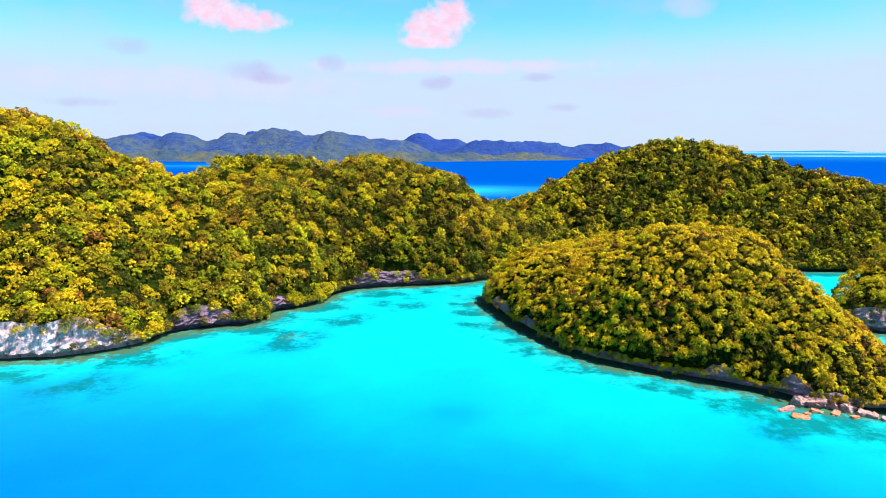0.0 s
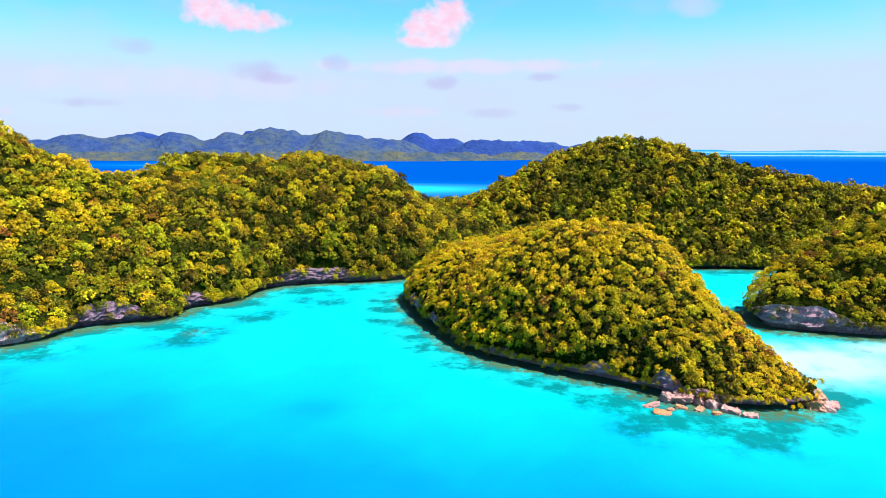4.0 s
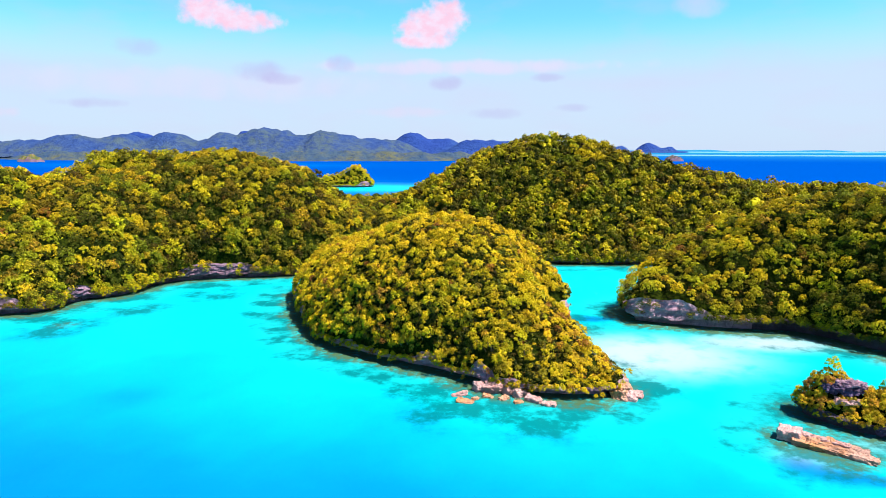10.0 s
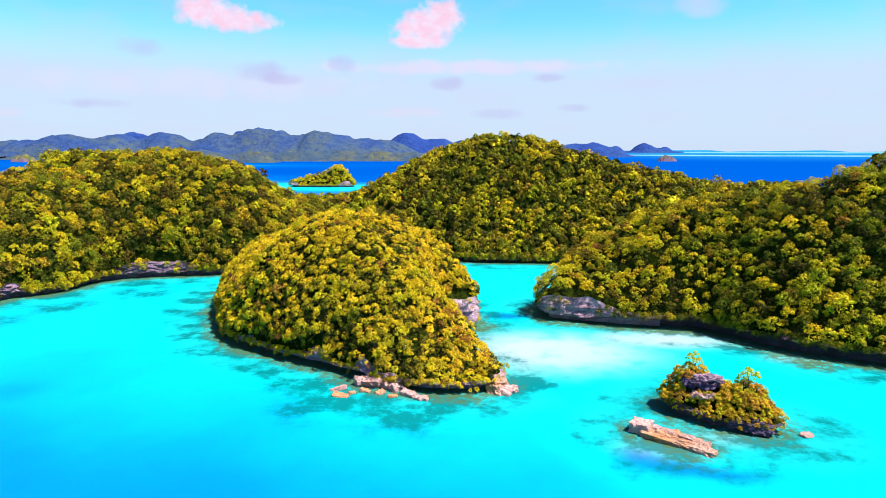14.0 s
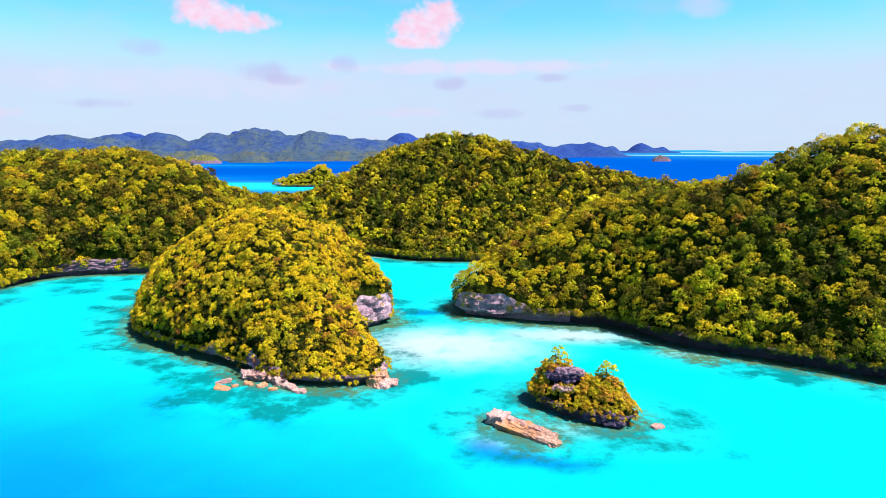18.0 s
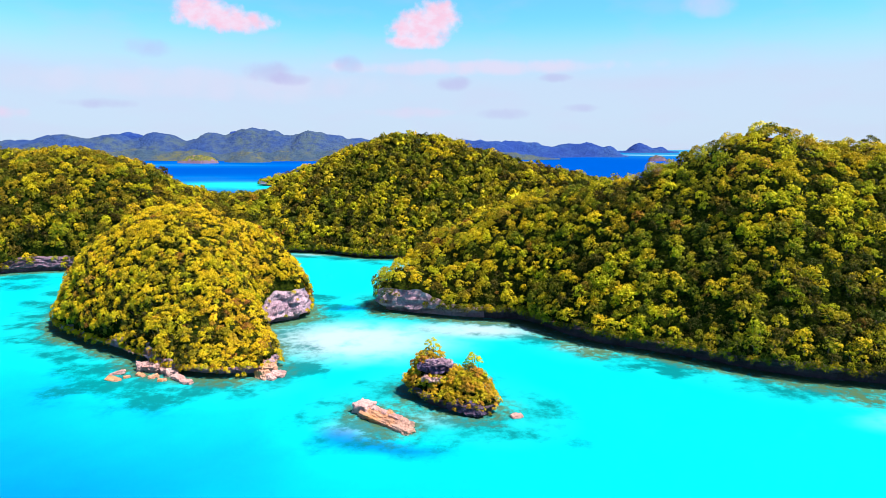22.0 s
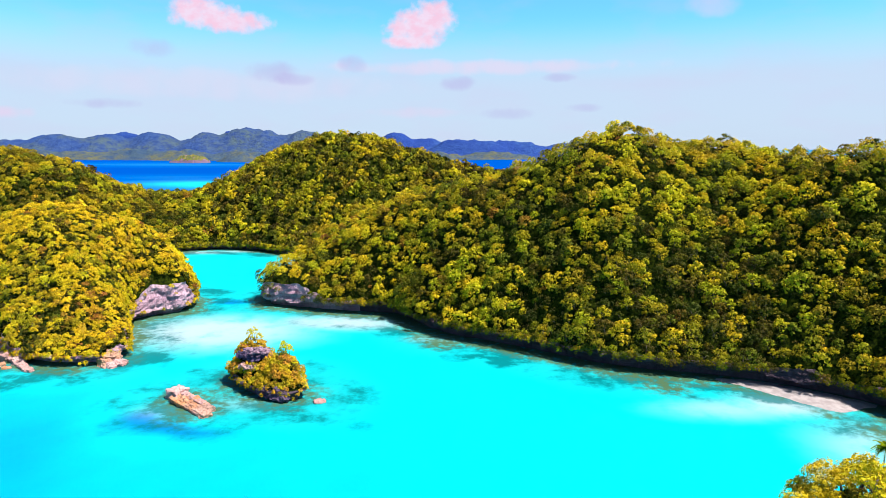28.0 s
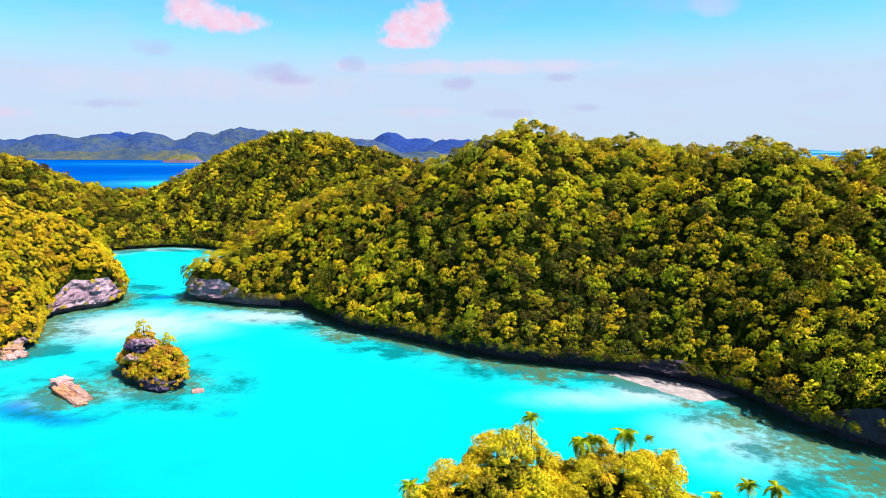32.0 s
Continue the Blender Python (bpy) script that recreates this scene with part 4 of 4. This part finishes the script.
boulder("rock_slab", "long flat-topped orange-brown rock slab standing in shallow water", (7.9, 2.4, 1.1), (185.8, 143.6, 0.5), -38, ORANGE_ROCK, 3, rough=0.34, tilt=14, cuts=17, worn=0.14, roll=2.5)
boulder("rock", "purple-pink weathered crust along the back of the slab", (5.4, 0.8, 0.35), (185.6, 145.2, 1.75), -38, PINK_ROCK, 6, rough=0.45, cuts=13, worn=0.2, tilt=10, roll=2.5)
boulder("rock", "raised pinkish end of the low slab", (2.6, 2.3, 1.3), (179.4, 149.6, 1.4), -34, PINK_ROCK, 4, rough=0.3, worn=0.2)
boulder("rock", "broken orange foot of the slab", (2.6, 1.4, 0.8), (190.9, 138.2, 0.3), -42, ORANGE_ROCK, 7, rough=0.4, worn=0.2)
for k, (x, y, a, b, c, turn, m) in enumerate(((98.5, 177.0, 2.4, 1.0, 0.6, 10, PINK_ROCK), (100, 171.8, 2.4, 1.0, 0.45, -12, ORANGE_ROCK), (104.4, 181.0, 1.7, 1.5, 1.7, 30, PINK_ROCK),
                                              (108.6, 180.4, 2.5, 2.0, 2.2, -15, PINK_ROCK), (112.8, 179.2, 1.8, 1.6, 1.8, -50, PINK_ROCK), (115.7, 176.4, 1.7, 1.3, 1.5, 20, PINK_ROCK),
                                              (119.4, 172.9, 2.5, 1.1, 0.9, -35, PINK_ROCK), (123.4, 169.6, 1.9, 1.0, 0.7, -20, PINK_ROCK), (111.2, 174.2, 1.5, 0.9, 0.6, 40, ORANGE_ROCK),
                                              (106.6, 175.6, 1.6, 0.8, 0.5, -25, ORANGE_ROCK), (115.0, 171.6, 1.3, 0.8, 0.5, 15, ORANGE_ROCK), (103.0, 174.0, 1.0, 0.7, 0.4, 35, ORANGE_ROCK),
                                              (144.5, 175.6, 2.4, 1.6, 1.7, -30, ORANGE_ROCK), (147.2, 174.0, 1.8, 1.2, 0.8, -35, PINK_ROCK), (145.5, 178.5, 2.2, 2.0, 3.2, 20, ORANGE_ROCK),
                                              (148.8, 176.2, 2.2, 1.4, 1.2, -10, PINK_ROCK))):
    boulder("boulder", "fallen pale pink limestone boulder at the waterline" if m is PINK_ROCK else "orange-brown weathered boulder at the waterline", (a, b, c), (x, y, c * 0.35), turn, m, 10 + k, "boulders at the foot of the island", rough=0.32, worn=0.30, tilt=(k * 37) % 40 - 10, roll=(k * 53) % 30 - 15)
boulder("boulder", "small pale boulder beside the tiny islet", (1.6, 1.1, 0.6), (219.6, 147.6, 0.1), 20, PINK_ROCK, 31)
boulder("outcrop", "bare rock wall on the tiny islet, painted in violet shade", (4.6, 1.9, 1.3), (198.0, 159.6, 9.3), -10, VIOLET_SHADE_ROCK, 33, rough=0.75, cuts=15, worn=0.6)
boulder("outcrop", "overhanging purple rock cap on the tiny islet", (3.6, 1.7, 0.6), (199.0, 159.2, 10.7), -12, LIMESTONE, 36, rough=0.8, cuts=13, worn=0.6)
boulder("outcrop", "pinkish rock ledge on the tiny islet", (2.8, 1.2, 0.8), (197.2, 156.9, 6.7), -10, PINK_ROCK, 34, rough=0.6, cuts=11, worn=0.6)
boulder("outcrop", "rock face under the islet's overhang, painted in violet shade", (4.9, 1.4, 1.4), (206.2, 149.1, 2.1), -22, VIOLET_SHADE_ROCK, 35, rough=0.5, cuts=13, worn=0.55)

shrub_crowns = [crown_mesh(1.15, 380, 0.125, 8, 0.8, 600 + k, 0.5) for k in range(3)]
shrub_kinds = [tree_kind("shrub", "dense golden-leaved shrub clinging to the islet", "shrub", "shrubs on the tiny islet", c, LEAF_RUST, 0.35, 0.06, 2, 40 + k) for k, c in enumerate(shrub_crowns)]
for plants in (plant_all(ISLET, 1.6, shrub_crowns, 8, lambda x, y, d: d > 0.3, size=(0.95, 1.55)), hang_shrubs(ISLET, shrub_crowns, 67, 0.7, None, 2.0, 2.2)):
    for x, y, z, s, a, k, h, nrm in zip(*plants):
        if abs(x - 198) < 3.9 and 150 < y < 160.2 and z > 7.2:
            continue
        lean = nrm * 0.75 + [0, 0, 0.55]
        copy_thing(shrub_kinds[k % 3], Matrix.Translation((x, y, z)) @ tilt_to(lean) @ pose(0, 0, 0, 0, 0, math.degrees(a)) @ Matrix.Scale(float(s), 4))
for k in shrub_kinds:
    away(k)
tuft = [crown_mesh(0.85, 230, 0.12, 9, 1.2, 640 + k) for k in range(2)]
tuft_kinds = [tree_kind("sapling", "spindly bright green sapling on top of the islet", "tree", "saplings on the tiny islet", c, LEAF_LIME, 1.5, 0.06, 0, 50 + k) for k, c in enumerate(tuft)]
for k, (x, y, s) in enumerate(((193.4, 163, 1.0), (194.6, 162, 0.8), (195.8, 163.5, 1.3), (197.3, 163.2, 1.4), (198.4, 164, 1.2), (196.5, 162, 1.0), (201.2, 162.5, 0.8), (204.4, 158.6, 0.9), (208.0, 155.4, 1.5), (207.4, 156.8, 1.4), (209.6, 154.8, 1.5), (211.2, 153.2, 1.2), (206.2, 157.2, 1.1), (212.4, 151.4, 0.9))):
    z = float(ISLET.height(np.array([x]), np.array([float(y)]))[0])
    copy_thing(tuft_kinds[k % 2], pose(x, y, z + 0.3, 0, 0, 70 * k) @ Matrix.Scale(s * 1.1, 4))
for k in tuft_kinds:
    away(k)


def build_beach():
    line = closed([(334, 169.5), (341, 162.5), (348, 155), (355, 147), (360, 145), (366, 148), (371, 150), (360, 160), (346, 168)], 1.5)
    X, Y = np.meshgrid(np.arange(332, 374, 1.0), np.arange(140, 173, 1.0))
    d = inside_distance(line, X, Y)
    Z = np.clip(0.10 * d + 0.05 * fbm(X, Y, 6, 71), -0.4, 0.7)
    i = np.arange(X.size).reshape(X.shape)
    f = np.stack([i[:-1, :-1], i[:-1, 1:], i[1:, 1:], i[1:, :-1]], -1).reshape(-1, 4)
    f = f[(d.reshape(-1)[f] > -2.5).all(1)]
    tagged(new("beach", from_arrays("beach", np.stack([X, Y, Z], -1).reshape(-1, 3), f, SAND, True)), "narrow white sand beach under the cliff", "beach", kind="structure")


build_beach()


# ---- distance: hazy ranges and islets ----
def far_ground(name, hills, x0, x1, y0, y1, step, colors, label, seed):
    X, Y = np.meshgrid(np.arange(x0, x1, step), np.arange(y0, y1, step))
    s = 0
    for hx, hy, hz, rx, ry in hills:
        s = s + (hz * np.exp(-0.5 * (((X - hx) / rx) ** 2 + ((Y - hy) / ry) ** 2))) ** 3
    r = np.hypot(X - 150, Y)
    sea = 54.0 * np.clip((r - 2300) / 2600, 0, 1.2) ** 1.6
    h = s ** (1 / 3)
    Z = h * (1.15 + 0.13 * fbm(X, Y, 330, seed)) + 5.0 * np.clip(h / 30, 0, 1) * fbm(X, Y, 70, seed + 1)
    Z = np.where(h > 8, np.maximum(Z, sea + 3), sea - 6)
    i = np.arange(X.size).reshape(X.shape)
    f = np.stack([i[:-1, :-1], i[:-1, 1:], i[1:, 1:], i[1:, :-1]], -1).reshape(-1, 4)
    f = f[(h.reshape(-1)[f] > 5).any(1)]
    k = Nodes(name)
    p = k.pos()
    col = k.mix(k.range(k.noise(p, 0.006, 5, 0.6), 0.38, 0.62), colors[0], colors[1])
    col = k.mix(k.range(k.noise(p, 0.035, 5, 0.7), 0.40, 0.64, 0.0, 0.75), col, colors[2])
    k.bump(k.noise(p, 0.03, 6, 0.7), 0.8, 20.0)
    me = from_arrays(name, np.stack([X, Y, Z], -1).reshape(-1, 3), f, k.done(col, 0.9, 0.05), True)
    return tagged(new(name, me), label, "hills", kind="structure")


# aerial haze is painted into the hills' base colours, bluest for the farthest
HAZE_BLUE = ((0.016, 0.042, 0.195), (0.024, 0.060, 0.200), (0.012, 0.034, 0.165))
HAZE_TEAL = ((0.026, 0.056, 0.165), (0.052, 0.080, 0.105), (0.014, 0.036, 0.140))
HAZE_GREEN = ((0.038, 0.066, 0.105), (0.085, 0.092, 0.060), (0.020, 0.046, 0.110))
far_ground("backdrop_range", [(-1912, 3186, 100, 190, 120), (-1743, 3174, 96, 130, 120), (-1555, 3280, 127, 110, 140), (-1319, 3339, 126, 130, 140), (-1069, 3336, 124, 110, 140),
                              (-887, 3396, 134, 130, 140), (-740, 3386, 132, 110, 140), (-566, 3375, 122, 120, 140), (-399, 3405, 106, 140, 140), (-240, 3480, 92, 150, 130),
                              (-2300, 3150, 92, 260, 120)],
           -2900, 100, 2980, 3760, 16, HAZE_TEAL, "wooded hills across the open water, haze painted into their colour", 81)
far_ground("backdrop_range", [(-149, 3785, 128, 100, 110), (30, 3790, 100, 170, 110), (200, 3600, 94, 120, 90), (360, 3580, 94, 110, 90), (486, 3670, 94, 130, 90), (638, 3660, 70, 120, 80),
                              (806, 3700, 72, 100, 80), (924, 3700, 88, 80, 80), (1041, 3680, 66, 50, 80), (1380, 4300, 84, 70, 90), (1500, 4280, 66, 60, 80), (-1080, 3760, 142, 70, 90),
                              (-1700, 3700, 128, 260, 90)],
           -2200, 1750, 3440, 4480, 20, HAZE_BLUE, "distant hills on the horizon, blue with painted haze", 83)
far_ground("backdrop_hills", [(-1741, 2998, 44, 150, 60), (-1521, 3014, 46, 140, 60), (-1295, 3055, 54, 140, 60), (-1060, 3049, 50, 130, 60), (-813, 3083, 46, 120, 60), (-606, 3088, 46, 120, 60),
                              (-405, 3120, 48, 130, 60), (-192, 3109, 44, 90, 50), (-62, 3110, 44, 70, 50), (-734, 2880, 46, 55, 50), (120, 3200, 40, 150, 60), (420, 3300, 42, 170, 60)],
           -2050, 720, 2700, 3420, 12, HAZE_GREEN, "low green foothills at the far shore, tinted with painted haze", 85)


def far_islet(x, y, h, w, wood, seed):
    """A wooded rock: a low cliff all round and an uneven top."""
    X, Y = np.meshgrid(np.arange(x - 2 * w, x + 2 * w, 5.0), np.arange(y - w, y + w, 5.0))
    q = np.hypot((X - x) / w, (Y - y) / (0.55 * w)) + 0.16 * fbm(X, Y, 50, seed)
    r = np.hypot(X - 150, Y)
    sea = 54.0 * np.clip((r - 2300) / 2600, 0, 1.2) ** 1.6
    top = 7 + (h - 7) * np.clip(1 - q * q, 0, 1) * (1 + 0.25 * fbm(X, Y, 28, seed + 1))
    Z = sea + np.where(q < 1, top, -6)
    i = np.arange(X.size).reshape(X.shape)
    f = np.stack([i[:-1, :-1], i[:-1, 1:], i[1:, 1:], i[1:, :-1]], -1).reshape(-1, 4)
    f = f[(q.reshape(-1)[f] < 1.2).any(1)]
    k = Nodes("far_islet")
    p = k.pos()
    n = k.nt.nodes.new("ShaderNodeSeparateXYZ")
    k.nt.links.new(k.nt.nodes.new("ShaderNodeNewGeometry").outputs["Normal"], n.inputs[0])
    rocky = k.range(n.outputs[2], 0.62, 0.45)
    col = k.mix(k.range(k.noise(p, 0.06, 5, 0.6), 0.4, 0.6), wood[0], wood[1])
    col = k.mix(rocky, col, k.mix(k.noise(p, 0.05, 4), (0.11, 0.07, 0.12), (0.22, 0.15, 0.19)))
    me = from_arrays("backdrop_islet", np.stack([X, Y, Z], -1).reshape(-1, 3), f, k.done(col, 0.9, 0.05), False)
    return tagged(new("backdrop_islet", me), "small rocky islet far out on the water", "islet", kind="structure")


far_islet(-888, 2712, 32, 78, ((0.06, 0.075, 0.03), (0.125, 0.11, 0.03)), 90)
far_islet(-1660, 2713, 28, 52, ((0.06, 0.075, 0.03), (0.125, 0.11, 0.03)), 93)
far_islet(1104, 2989, 25, 42, ((0.05, 0.055, 0.06), (0.10, 0.075, 0.07)), 96)


# ---- fair-weather cumulus far out over the sea ----
def build_cumulus(x, y, z, lumps, width, height, seed):
    """A soft heap of cloud on a gently bowed sheet; lumps are (u, v, half width, half height) within it."""
    u, v = np.meshgrid(np.linspace(-1, 1, 25), np.linspace(-1, 1, 17))
    bow = 0.12 * width * (1 - u * u) * (1 - v * v)
    co = np.stack([x + u * width, y - bow, z + v * height], -1).reshape(-1, 3)
    i = np.arange(u.size).reshape(u.shape)
    f = np.stack([i[:-1, :-1], i[:-1, 1:], i[1:, 1:], i[1:, :-1]], -1).reshape(-1, 4)
    k = Nodes("cumulus_cloud")
    p = k.pos()
    sp = k.nt.nodes.new("ShaderNodeSeparateXYZ")
    k.nt.links.new(p, sp.inputs[0])
    puff = k.noise(k.scaled(p, (0.012, 0.0, 0.012)), 1.0, 7, 0.55)
    body = None
    for lu, lv, a, b in lumps:
        qx = k.math("DIVIDE", k.math("SUBTRACT", sp.outputs[0], x + lu * width), a * width)
        qz = k.math("DIVIDE", k.math("SUBTRACT", sp.outputs[2], z + lv * height), b * height)
        one = k.math("SUBTRACT", 1.0, k.math("ADD", k.math("MULTIPLY", qx, qx), k.math("MULTIPLY", qz, qz)))
        body = one if body is None else k.math("MAXIMUM", body, one)
    body = k.math("ADD", body, k.math("MULTIPLY", k.math("SUBTRACT", puff, 0.5), 2.0))
    cover = k.range(body, -0.25, 0.85, 0.0, 0.95)
    col = k.mix(k.range(k.noise(k.scaled(p, (0.009, 0.0, 0.014)), 1.0, 5), 0.35, 0.65), (0.42, 0.27, 0.345), (0.405, 0.33, 0.405))
    glow, clear, both = (k.nt.nodes.new("ShaderNode" + kind) for kind in ("Emission", "BsdfTransparent", "MixShader"))
    k.nt.links.new(col, glow.inputs[0])
    k.nt.links.new(cover, both.inputs[0])
    k.nt.links.new(clear.outputs[0], both.inputs[1])
    k.nt.links.new(glow.outputs[0], both.inputs[2])
    k.nt.links.new(both.outputs[0], k.nt.nodes["Material Output"].inputs[0])
    return tagged(new("backdrop_cloud", from_arrays("backdrop_cloud", co, f, k.mat, True)), "small pinkish white fair-weather cloud", "cloud", kind="structure")


build_cumulus(-1400, 4450, 930, ((-0.28, 0.14, 0.46, 0.56), (0.32, -0.20, 0.58, 0.38), (-0.05, 0.0, 0.6, 0.44)), 430, 200, 1)
build_cumulus(-50, 4700, 905, ((0.22, 0.18, 0.46, 0.52), (-0.05, -0.05, 0.60, 0.52), (-0.10, -0.40, 0.62, 0.22)), 380, 260, 2)
